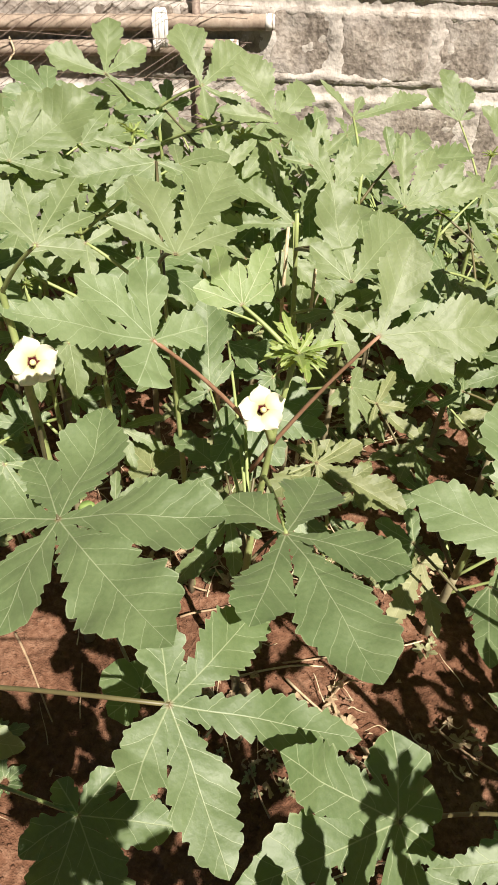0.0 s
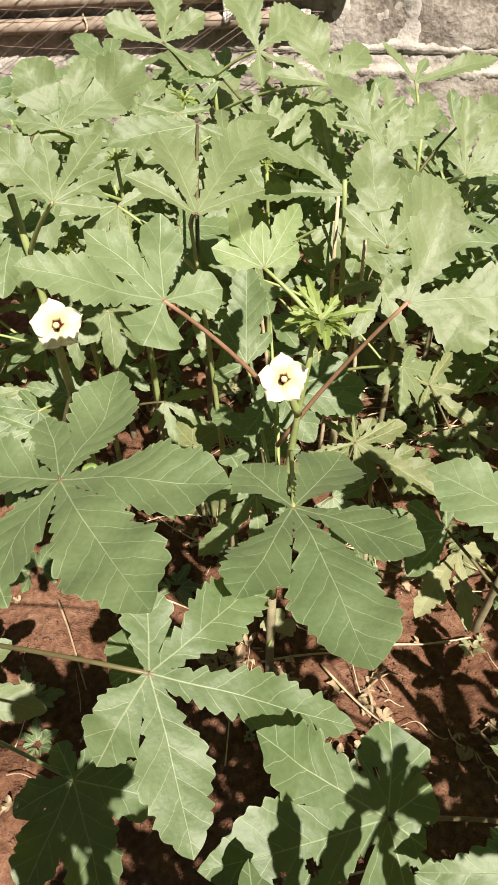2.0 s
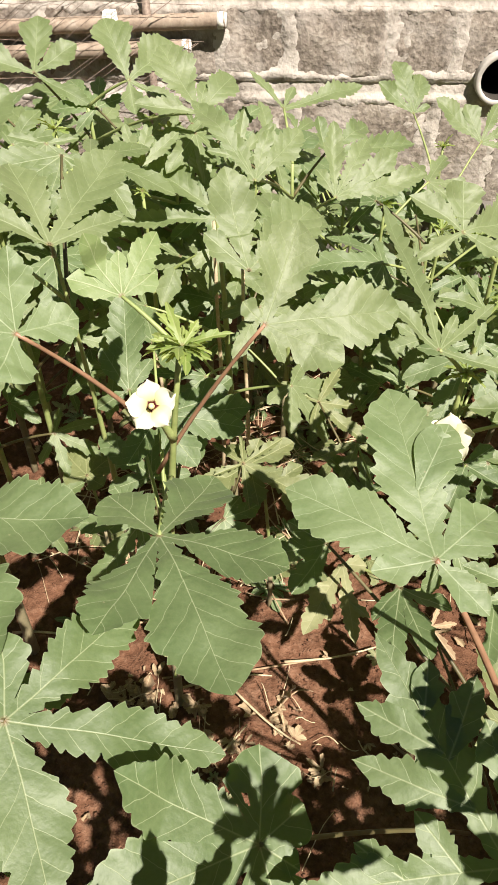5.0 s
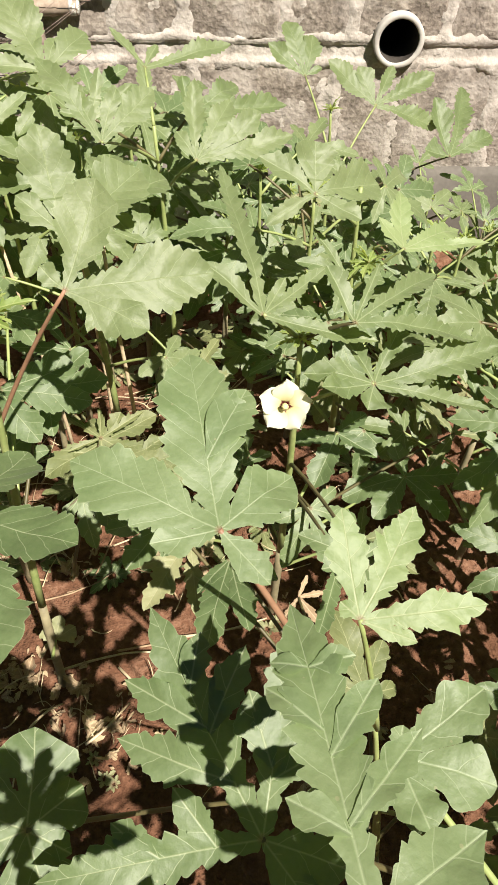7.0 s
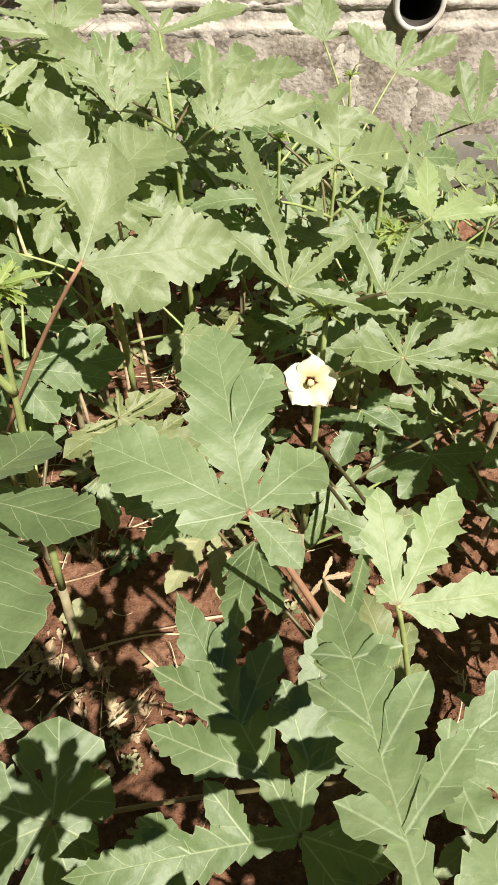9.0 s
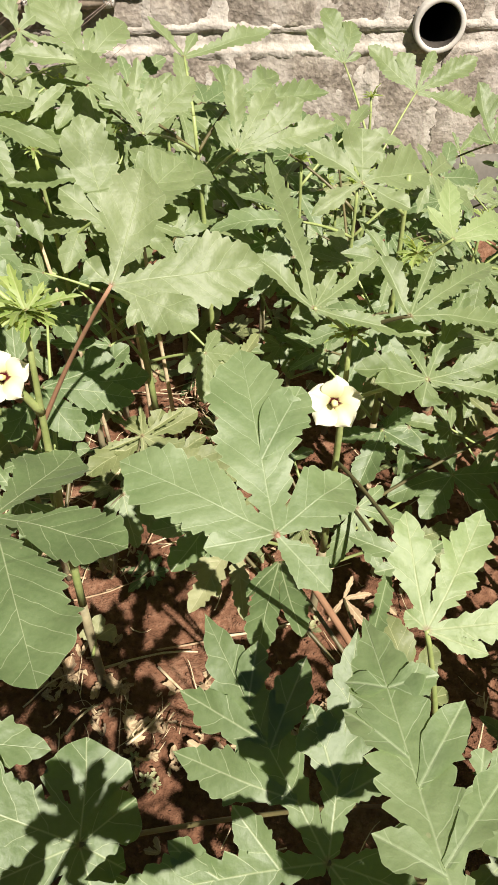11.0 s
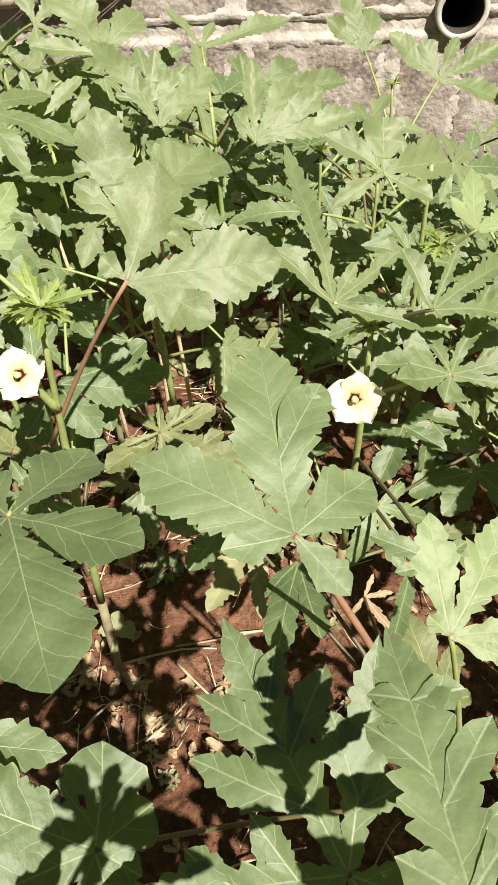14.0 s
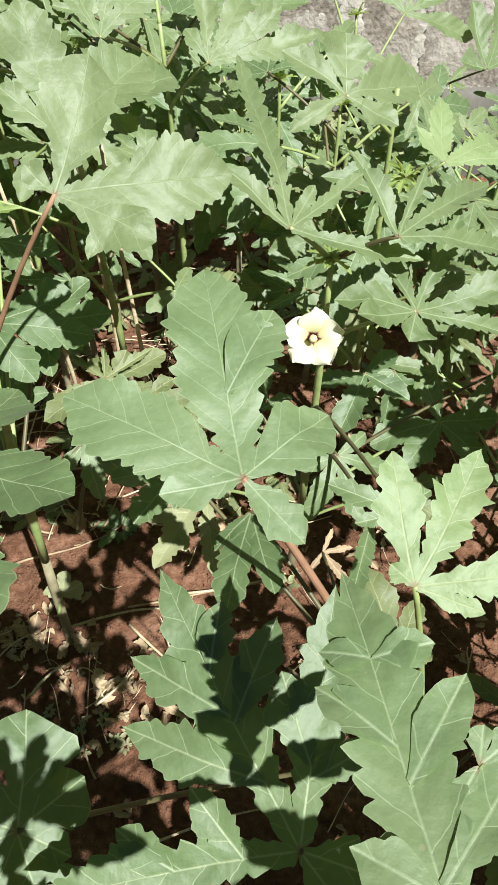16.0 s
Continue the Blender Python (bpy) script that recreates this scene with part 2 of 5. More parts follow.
def stone_material():
    m, ns, ls, bsdf = material("rough grey-brown stone")
    co = ns.new("ShaderNodeTexCoord").outputs["Object"]
    info = ns.new("ShaderNodeObjectInfo")
    shift = ns.new("ShaderNodeVectorMath")
    shift.operation = "ADD"
    ls.new(co, shift.inputs[0]), ls.new(info.outputs["Random"], shift.inputs[1])
    n1, n2, n3 = (node(ns, "ShaderNodeTexNoise", Scale=s, Detail=d) for s, d in ((11.0, 7.0), (75.0, 8.0), (4.0, 3.0)))
    for n in (n1, n2, n3):
        ls.new(shift.outputs[0], n.inputs["Vector"])
    mix = math_node(ns, ls, "ADD", math_node(ns, ls, "MULTIPLY", n1.outputs[0], 0.5), math_node(ns, ls, "MULTIPLY", n2.outputs[0], 0.5))
    r = ramp(ns, (0.37, (0.105, 0.086, 0.067)), (0.49, (0.240, 0.205, 0.166)), (0.61, (0.400, 0.358, 0.302)))
    ls.new(mix, r.inputs[0])
    grey = math_node(ns, ls, "MULTIPLY", info.outputs["Random"], 0.30)
    col = mixed(ns, ls, grey, r.outputs[0], (0.300, 0.270, 0.232))
    stain = ramp(ns, (0.50, (0, 0, 0)), (0.66, (1, 1, 1)))
    ls.new(n3.outputs[0], stain.inputs[0])
    col = mixed(ns, ls, math_node(ns, ls, "MULTIPLY", stain.outputs[0], 0.5), col, (0.165, 0.130, 0.107))
    n5 = node(ns, "ShaderNodeTexNoise", Scale=8.0, Detail=9.0)
    ls.new(shift.outputs[0], n5.inputs["Vector"])
    smear = ramp(ns, (0.50, (0, 0, 0)), (0.60, (1, 1, 1)))
    ls.new(n5.outputs[0], smear.inputs[0])
    col = mixed(ns, ls, math_node(ns, ls, "MULTIPLY", smear.outputs[0], 0.6), col, (0.390, 0.357, 0.314))
    ls.new(col, bsdf.inputs["Base Color"])
    bsdf.inputs["Roughness"].default_value = 0.92
    b = node(ns, "ShaderNodeBump", Strength=0.9, Distance=0.011)
    ls.new(mix, b.inputs["Height"]), ls.new(b.outputs[0], bsdf.inputs["Normal"])
    return m


STONE = stone_material()
MORTAR = grainy("rough pale mortar", ((0.33, (0.170, 0.149, 0.122)), (0.46, (0.365, 0.331, 0.286)), (0.62, (0.490, 0.453, 0.402))), 13, 10, 0.95, 0.9, 0.011, 110)
PLASTER = grainy("grey cement footing", ((0.3, (0.082, 0.074, 0.062)), (0.7, (0.150, 0.138, 0.117))), 9, 8, 0.9, 0.4, 0.004, 80)
PIPE = grainy("pale cement pipe", ((0.3, (0.36, 0.34, 0.30)), (0.7, (0.56, 0.54, 0.485))), 14, 6, 0.8, 0.4, 0.003, 90)
# near-black colour stands in for the shade inside the pipe
BORE_SHADE = grainy("pipe bore with painted shade", ((0.3, (0.022, 0.018, 0.014)), (0.7, (0.06, 0.05, 0.04))), 30, 6, 0.8, 0.5, 0.003, 120)
IRON = grainy("rusty ribbed steel", ((0.3, (0.20, 0.15, 0.11)), (0.55, (0.33, 0.265, 0.20)), (0.75, (0.44, 0.38, 0.31))), 30, 6, 0.75, 0.4, 0.002, 160, 0.2)
WIRE = grainy("rusty wire", ((0.3, (0.14, 0.10, 0.08)), (0.7, (0.30, 0.24, 0.19))), 60, rough=0.7, metallic=0.3)
WOOD = grainy("dry stalk", ((0.3, (0.22, 0.14, 0.08)), (0.7, (0.45, 0.33, 0.20))), 50, rough=0.85, bump=0.5, dist=0.002)
STRAW = grainy("pale straw", ((0.3, (0.40, 0.31, 0.18)), (0.7, (0.62, 0.52, 0.34))), 60, rough=0.85)
CLOTH = grainy("dirty white cloth", ((0.3, (0.55, 0.53, 0.48)), (0.7, (0.78, 0.76, 0.70))), 60, rough=0.9)


# ---- makers ----
def mesh_of(name, verts, faces, mat, smooth=True):
    me = bpy.data.meshes.new(name)
    me.from_pydata([tuple(v) for v in verts], [], faces)
    me.materials.append(mat)
    if smooth:
        me.polygons.foreach_set("use_smooth", [True] * len(me.polygons))
    me.update()
    return me


def part(name, me, parent, label="", local=None):
    ob = new(name, me)
    ob.parent = parent
    if local is not None:
        ob.matrix_basis = local
    return tagged(ob, label) if label else ob


def tube(points, radii, sides=8):
    """Verts and faces of a bent round rod through the points, closed at both ends."""
    pts = [Vector(p) for p in points]
    verts, faces, n = [], [], len(pts)
    side = None
    for i, p in enumerate(pts):
        way = (pts[min(i + 1, n - 1)] - pts[max(i - 1, 0)]).normalized()
        if side is None:
            side = way.orthogonal().normalized()
        side = (side - way * side.dot(way)).normalized()
        up = way.cross(side)
        for k in range(sides):
            a = 2 * math.pi * k / sides
            verts.append(p + radii[i] * (math.cos(a) * side + math.sin(a) * up))
    for i in range(n - 1):
        for k in range(sides):
            a, b = i * sides + k, i * sides + (k + 1) % sides
            faces.append((a, b, b + sides, a + sides))
    faces.append(tuple(range(sides - 1, -1, -1)))
    faces.append(tuple(range((n - 1) * sides, n * sides)))
    return verts, faces


def bend(a, b, sag=(0, 0, 0), steps=8):
    """Points of a curve from a to b that bows by sag in its middle."""
    a, b, s = Vector(a), Vector(b), Vector(sag)
    return [a.lerp(b, i / steps) + s * 4 * (i / steps) * (1 - i / steps) for i in range(steps + 1)]


def leaf_mesh(lobes, width, mat, seed, droop=0.05, fold=0.22, teeth=1.0, jag=0.0, fine=True, jags=3.0, metric=False, point=0.0, rise=1.65, holes=()):
    """A palmate blade round its stalk's end. Each lobe is (degrees, metres, breadth factor), with width the half angle of the lobes in degrees;
    or, metric, (degrees, metres, half width, lift of the tip, parent lobe, share along it at which a side lobe starts). Each hole eaten into it is (lobe, share along it, share across, size in metres)."""
    rnd = random.Random(seed)
    longest = max(lobe[1] for lobe in lobes)
    broad = 0.6 * math.tan(radians(width))
    ph = [rnd.uniform(0, 6) for _ in range(4)]
    verts, faces, uvs, rims = [], [], [], []
    cols = (-1.0, -0.72, -0.36, 0.0, 0.36, 0.72, 1.0) if fine else (-1.0, -0.55, 0.0, 0.55, 1.0)
    if holes:
        cols = tuple(c / 11 for c in range(-11, 12))
    nc = len(cols)
    spec = []
    for deg, l, *more in lobes:
        if metric:
            side = (int(more[2]), more[3]) if len(more) > 3 else None
            spec.append((deg, l, more[0] * rnd.uniform(0.92, 1.0), more[1] if len(more) > 1 else rnd.uniform(-0.5, 0.4) * fold, side))
        else:
            spec.append((deg, l, (more[0] if more else 1.0) * broad * l * rnd.uniform(0.92, 1.1) * (0.06 / max(l, 0.06)) ** 0.08, rnd.uniform(-0.10, 0.07), None))

    def gap(k, sign):
        """The slope of the line where this lobe meets the next one on a side, and that one's length."""
        deg, l, mine = spec[k][:3]
        best = (140.0, 0.01, mine)
        for d, far, his, _, side in spec:
            off = (sign * (d - deg)) % 360
            if side is None and 1 < off < best[0]:
                best = (off, far, his)
        off, far, his = best
        share = 0.5 if off >= 139 else 0.5 + 0.5 * (mine / (mine + his) - 0.5)
        return math.tan(radians(min(70.0, off * share))), far

    for k, (deg, l, w, lift, side) in enumerate(spec):
        a = radians(deg)
        ca, sa = math.cos(a), math.sin(a)
        ox = oy = 0.0
        if side:
            pa, pl, pw = radians(spec[side[0]][0]), spec[side[0]][1], spec[side[0]][2]
            ox, oy = side[1] * pl * math.cos(pa), side[1] * pl * math.sin(pa)
            limit = {-1: (9.0, l), 1: (9.0, l)}
        else:
            limit = {-1: gap(k, -1), 1: gap(k, 1)}
        count = max(3, min(14, round(l / 0.0115)))
        nu = (7 if fine else 4) * count
        curve, lp, rp = (0.0 if metric and any(o[4] for o in spec) else rnd.uniform(-0.06, 0.06)), rnd.random(), rnd.random()
        blunt = (0.92 + point if metric else 0.70) + 0.45 * jag
        rise = rise if metric else 1.2
        top_t = rise / (rise + blunt)
        peak = top_t ** rise * (1 - top_t) ** blunt
        lean = rnd.uniform(-0.05, 0.05) if metric else rnd.uniform(-0.14, 0.14)
        jp, jf = rnd.random(), rnd.uniform(0.9, 1.15) * jags
        first = len(verts)
        meet = 0.0
        for i in range(nu + 1):
            t = i / nu
            form, root = (t ** rise * (1 - t) ** blunt) / peak, 0.045 * l * (1 - t) ** 4
            sized, cuts = {-1: 1.0, 1: 1.0}, {-1: 0.0, 1: 0.0}
            if jag:
                for q in (-1, 1):
                    cut = (jf * t + jp + 0.17 * q) % 1.0
                    cuts[q] = cut ** 1.5 if cut < 0.84 else (1 - cut) / 0.16
                    sized[q] = 1 - jag * (1 - cuts[q]) * min(1, 4 * t) * min(1, 5 * (1 - t))
            half = {q: sized[q] * (form * (w if metric else min(w, 0.62 * l * limit[q][0])) + root) for q in (-1, 1)}
            if t < 0.6 and any(half[q] > t * l * limit[q][0] for q in (-1, 1)):
                meet = t
            free = min(1.0, max(0.0, (t - 0.8 * meet) / 0.35))
            free = free * free * (3 - 2 * free)
            for c in cols:
                s = 1 if c > 0 else -1
                p = lp if c < 0 else rp
                edge = h = half[s]
                if abs(c) == 1.0:
                    beat = t * count + p + 0.3 * math.sin(9 * t + p * 6)
                    saw = beat % 1.0
                    bow = (saw / 0.74) ** 0.75 if saw < 0.74 else ((1 - saw) / 0.26) ** 0.9
                    each = 1 + 0.5 * math.sin(2.4 * math.floor(beat) + 7 * p)
                    amp = (0.017 * l + 0.0017) * each
                    edge *= 1 + 0.10 * math.sin(2 * math.pi * (2.3 * t + p)) + 0.05 * math.sin(2 * math.pi * (5.1 * t + 2 * p))
                    edge += teeth * (bow - 0.55) * amp * min(1.0, 0.2 + h / 0.022) * min(1, 6 * t, 5 * (1 - t) + 0.15)
                inside = False
                if side:
                    # a side lobe lies flush on its parent's blade until it leaves it
                    mx, my = ox + t * l * ca - c * h * sa, oy + t * l * sa + c * h * ca
                    tp = min(0.999, max(0.0, (mx * math.cos(pa) + my * math.sin(pa)) / pl))
                    inside = abs(-mx * math.sin(pa) + my * math.cos(pa)) < 0.96 * pw * tp ** rise * (1 - tp) ** blunt / peak
                    if inside:
                        edge = h
                bound = t * l * limit[s][0] + 0.6 * max(0.0, t * l - 0.55 * limit[s][1])
                held = inside or edge >= bound
                edge = min(max(edge, 0.0), bound)
                u, v = t * l + jag * 0.13 * l * cuts[s] * abs(c) * min(1, 3 * t) * (0 if held else 1), c * edge
                uu, vv = u, v + curve * l * t * t * free
                x, y = ox + uu * ca - vv * sa, oy + uu * sa + vv * ca
                r = math.hypot(x, y)
                across = abs(v)
                z = free * (fold * across + lean * v) - droop * r * r / max(longest, 0.05) - 0.25 * droop * r
                z += 0.0055 * math.sin(28 * x + ph[0]) * math.cos(26 * y + ph[1]) * min(1, r / 0.06)
                z += 0.0022 * math.sin(58 * x + ph[3]) * math.sin(53 * y + ph[2]) * min(1, r / 0.05)
                # waved margin
                z += free * 0.15 * max(0.0, across - 0.4 * h) * math.sin(u * 105 + ph[2] + 2.0 * k + s)
                if side:
                    z += fold * min(abs(-x * math.sin(pa) + y * math.cos(pa)), 0.75 * pw) * min(1, 1.5 * (1 - t) + 0.25) + 0.0005
                    z += spec[side[0]][3] * pl * side[1] ** 1.5
                else:
                    z += free * lift * l * t ** 1.5
                verts.append((x, y, z))
                uvs.append((10 * u + 3.0 * k, 10 * v))
                rims.append((min(abs(c), 0.85) if held else abs(c), t))
        for i in range(nu):
            for j in range(nc - 1):
                q = first + i * nc + j
                if any(lobe == k and math.hypot((i + 0.5) / nu * l - s * l, 1.5 * ((cols[j] + cols[j + 1]) / 2 - e) * w) < d * (0.75 + 0.6 * noise.noise((90 * i / nu, 4 * cols[j], seed))) for lobe, s, e, d in holes):
                    continue
                faces.append((q, q + nc, q + nc + 1, q + 1))
    me = mesh_of("leaf", verts, faces, mat)
    layer = me.uv_layers.new(name="veins")
    layer.data.foreach_set("uv", [c for f in faces for vi in f for c in uvs[vi]])
    layer = me.uv_layers.new(name="rim")
    layer.data.foreach_set("uv", [c for f in faces for vi in f for c in rims[vi]])
    return me


PLANTS = {}
LEAF_COUNT = [0]


def plant(label, base, top, radius=0.009, mid=None, mat=None, category="okra plant", name="okra_plant", group="okra plants"):
    """An okra plant: an Empty at its foot, and its main stem up to the top bud."""
    ob = new(name)
    ob.location = base
    tagged(ob, label, category, group)
    b, t = Vector(base), Vector(top)
    m = Vector(mid) - b if mid else (t - b) * 0.5 + Vector((0.012, 0.01, 0))
    pts = []
    for i in range(13):
        s = i / 12
        pts.append((1 - s) ** 2 * Vector((0, 0, -0.03)) + 2 * s * (1 - s) * m + s * s * (t - b))
    radii = [radius * (1.15 - 0.75 * i / 12) * (1.12 if i % 3 == 0 else 1.0) for i in range(13)]
    part("stem", mesh_of("stem", *tube(pts[4:], radii[4:], 10), mat or STEM), ob)
    part("stem_base", mesh_of("stem_base", *tube(pts[:5], radii[:5], 10), STEM_PALE), ob, "pale woody foot of the stem")
    PLANTS[ob.name] = (b, pts)
    return ob


def leaf(owner, at, tilt, side, width, *lobes, mat=None, node_at=None, stalk=None, droop=0.05, jag=0.0, teeth=1.0, label="", fine=True, jags=3.0, fold=None, metric=False, thick=1.0, point=0.0, rise=1.65, holes=()):
    """A leaf of a plant: the place of its stalk's end, the tilt of its blade, and its lobes."""
    base, pts = PLANTS[owner.name]
    LEAF_COUNT[0] += 1
    seed = LEAF_COUNT[0]
    at = Vector(at) - base
    turn = pose(0, 0, 0, 0, side, 0) @ pose(0, 0, 0, tilt, 0, 0)
    share = (seed * 0.618) % 1.0
    fold = fold if fold is not None else (0.28 + 0.30 * share if mat is LEAF_MID else 0.08 + 0.20 * share) if metric else 0.18 + 0.32 * share
    me = leaf_mesh(lobes, width, mat or LEAF, seed, droop, fold, jag=jag, teeth=teeth, fine=fine, jags=jags, metric=metric, point=point, rise=rise, holes=holes)
    ob = part("leaf", me, owner, label, Matrix.Translation(at) @ turn)
    # the stalk leaves the stem lower down and meets the blade from below
    if node_at is None:
        flat = (Vector((at.x, at.y, 0)) - Vector((pts[8].x, pts[8].y, 0))).length
        want = at.z - 0.05 - 0.35 * flat
        node_at = min(pts[2:], key=lambda p: abs(p.z - want))
    else:
        node_at = Vector(node_at) - base
    start, end = Vector(node_at), at
    long = (end - start).length
    sag = Vector((0, 0, 0.04 * long))
    curve = bend(start, end, sag)
    radii = [thick * (0.0034 - 0.0013 * i / 8) for i in range(9)]
    part("leaf_stalk", mesh_of("leaf_stalk", *tube(curve, radii, 7), stalk or (STALK if seed % 3 == 0 else STEM)), owner)
    return ob


def blade(owner, at, tilt, side, *lobes, mat=None, node_at=None, stalk=None, droop=0.03, jag=0.0, teeth=1.3, jags=3.0, fold=None, thick=1.0, point=0.0, rise=1.65, holes=()):
    """A large leaf whose lobes are each given with their length, half width and lift."""
    return leaf(owner, at, tilt, side, 20, *lobes, mat=mat, node_at=node_at, stalk=stalk, droop=droop, jag=jag, teeth=teeth, jags=jags, fold=fold, metric=True, thick=thick, point=point, rise=rise, holes=holes)


def flower(owner, at, face, size=0.034, seed=1):
    """A cream okra flower with a dark throat, on a short neck."""
    base, pts = PLANTS[owner.name]
    at = Vector(at) - base
    aim = Vector(face).normalized().to_track_quat("Z", "Y").to_matrix().to_4x4()
    hub = new("flower")
    hub.parent = owner
    rnd = random.Random(seed)
    # the cup: five overlapping petals in one shared shape, each turned on
    verts, faces, uvs = [], [], []
    nu, nv = 9, 9
    for i in range(nu):
        u = i / (nu - 1)
        for j in range(nv):
            w = 2 * j / (nv - 1) - 1
            wide = 1.20 * size * (u ** 0.9) * max(0.02, 1 - u ** 1.7) ** 0.85
            r = size * u
            curl = 0.55 * size * (1 - (1 - u) ** 1.8) * (1 - 0.35 * u * u)
            edge = 0.06 * size * math.sin(5 * w + 3) * u
            verts.append((r * (1 - 0.06 * w * w * u), wide * w, 0.75 * curl + edge + 0.10 * size * w * u))
            uvs.append((u, 0.5 + 0.5 * w))
    for i in range(nu - 1):
        for j in range(nv - 1):
            a = i * nv + j
            faces.append((a, a + nv, a + nv + 1, a + 1))
    me = mesh_of("petal", verts, faces, PETAL)
    layer = me.uv_layers.new(name="petal")
    layer.data.foreach_set("uv", [c for p in me.polygons for v in p.vertices for c in uvs[v]])
    cup = Matrix.Translation(at) @ aim
    hub.matrix_basis = cup
    for k in range(5):
        part("petal", me, hub, "", pose(0, 0, 0.0004 * k, rnd.uniform(-4, 4), rnd.uniform(-10, 6), 72 * k + 18 + rnd.uniform(-5, 5)))
    col = [(0, 0, 0), (0, 0, 0.3 * size), (0, 0, 0.52 * size)]
    part("stamen_column", mesh_of("stamen_column", *tube(col, [0.09 * size, 0.10 * size, 0.06 * size], 8), STAMEN), hub)
    v, f = tube([(0, 0, 0.50 * size), (0, 0, 0.56 * size), (0, 0, 0.62 * size)], [0.07 * size, 0.13 * size, 0.05 * size], 8)
    part("stigma", mesh_of("stigma", v, f, STAMEN), hub)
    # green calyx and neck behind the cup
    back = [(0, 0, -0.34 * size), (0, 0, -0.2 * size), (0, 0, -0.06 * size), (0, 0, -0.01 * size)]
    part("calyx", mesh_of("calyx", *tube(back, [0.14 * size, 0.22 * size, 0.26 * size, 0.2 * size], 10), POD), hub)
    root = min(pts[2:], key=lambda p: (p - at - Vector((0, 0, -0.05))).length)
    neck = bend(root, at + (aim.to_3x3() @ Vector((0, 0, -0.28 * size))), (0, 0, 0), 5)
    part("flower_stalk", mesh_of("flower_stalk", *tube(neck, [0.006, 0.0055, 0.005, 0.005, 0.005, 0.0045], 8), STEM), owner)
    return hub


def pod(owner, at, way, length=0.07, thick=0.010):
    """A young ribbed pod, five-sided and pointed."""
    base, _ = PLANTS[owner.name]
    a, w = Vector(at) - base, Vector(way).normalized()
    pts = [a + w * length * s for s in (0, 0.08, 0.3, 0.55, 0.8, 0.95, 1.0)]
    me = mesh_of("pod", *tube(pts, [thick * k for k in (0.7, 1.0, 1.05, 0.9, 0.55, 0.2, 0.05)], 10), POD)
    return part("pod", me, owner, "young ribbed green pod")


def bud_cluster(owner, at, size=0.03, count=7, seed=3):
    """The growing tip: small folded serrated leaves and buds round the top of the stem."""
    base, _ = PLANTS[owner.name]
    rnd = random.Random(seed)
    a = Vector(at) - base
    for k in range(count):
        az, up = 360 * k / count + rnd.uniform(-20, 20), rnd.uniform(5, 72)
        l = size * rnd.uniform(0.5, 1.25)
        me = leaf_mesh([(0, l), (50, 0.7 * l), (-50, 0.7 * l)], 19, LEAF_BUD, seed * 31 + k, 0.35, 0.5, 1.6, 0.6, True, 4.0)
        part("young_leaf", me, owner, "", Matrix.Translation(a) @ pose(0, 0, 0, 0, 0, az) @ pose(0, 0, 0, rnd.uniform(-25, 25), -up, 0))


# ---- ground ----
def steps_out(a, b, fine, far):
    inner = list(np.arange(a, b + 1e-6, fine))
    out, s = [], fine
    while not out or out[-1] < far:
        s *= 1.35
        out.append((out[-1] if out else 0) + s)
    return np.array([a - o for o in reversed(out)] + inner + [b + o for o in out])


def ground_height(x, y):
    if max(abs(x - 0.35), abs(y - 1.1)) > 2.2:
        return 0.02 * noise.noise((x * 0.6, y * 0.6, 0.3))
    z = 0.018 * noise.noise((x * 2.3, y * 2.3, 0.3)) + 0.018 * noise.noise((x * 7, y * 7, 1.7)) + 0.010 * noise.noise((x * 19, y * 19, 4.1))
    lump = noise.noise((x * 34, y * 34, 7.7))
    if not (-1.0 < x < 1.7 and -0.2 < y < 2.4):
        return 0.5 * z
    return z + 0.009 * max(0, lump) + 0.005 * noise.noise((x * 80, y * 80, 2.2))


def build_ground():
    xs, ys = steps_out(-0.7, 1.4, 0.008, 45), steps_out(0.1, 2.3, 0.008, 45)
    verts = [(x, y, ground_height(x, y)) for y in ys for x in xs]
    nx = len(xs)
    faces = [(j * nx + i, j * nx + i + 1, (j + 1) * nx + i + 1, (j + 1) * nx + i) for j in range(len(ys) - 1) for i in range(nx - 1)]
    ob = new("ground", mesh_of("ground", verts, faces, SOIL))
    tagged(ob, "bare red-brown garden soil, crumbly and dry", "ground", kind="structure")


build_ground()

# ---- wall ----
WALL_Y = 2.293


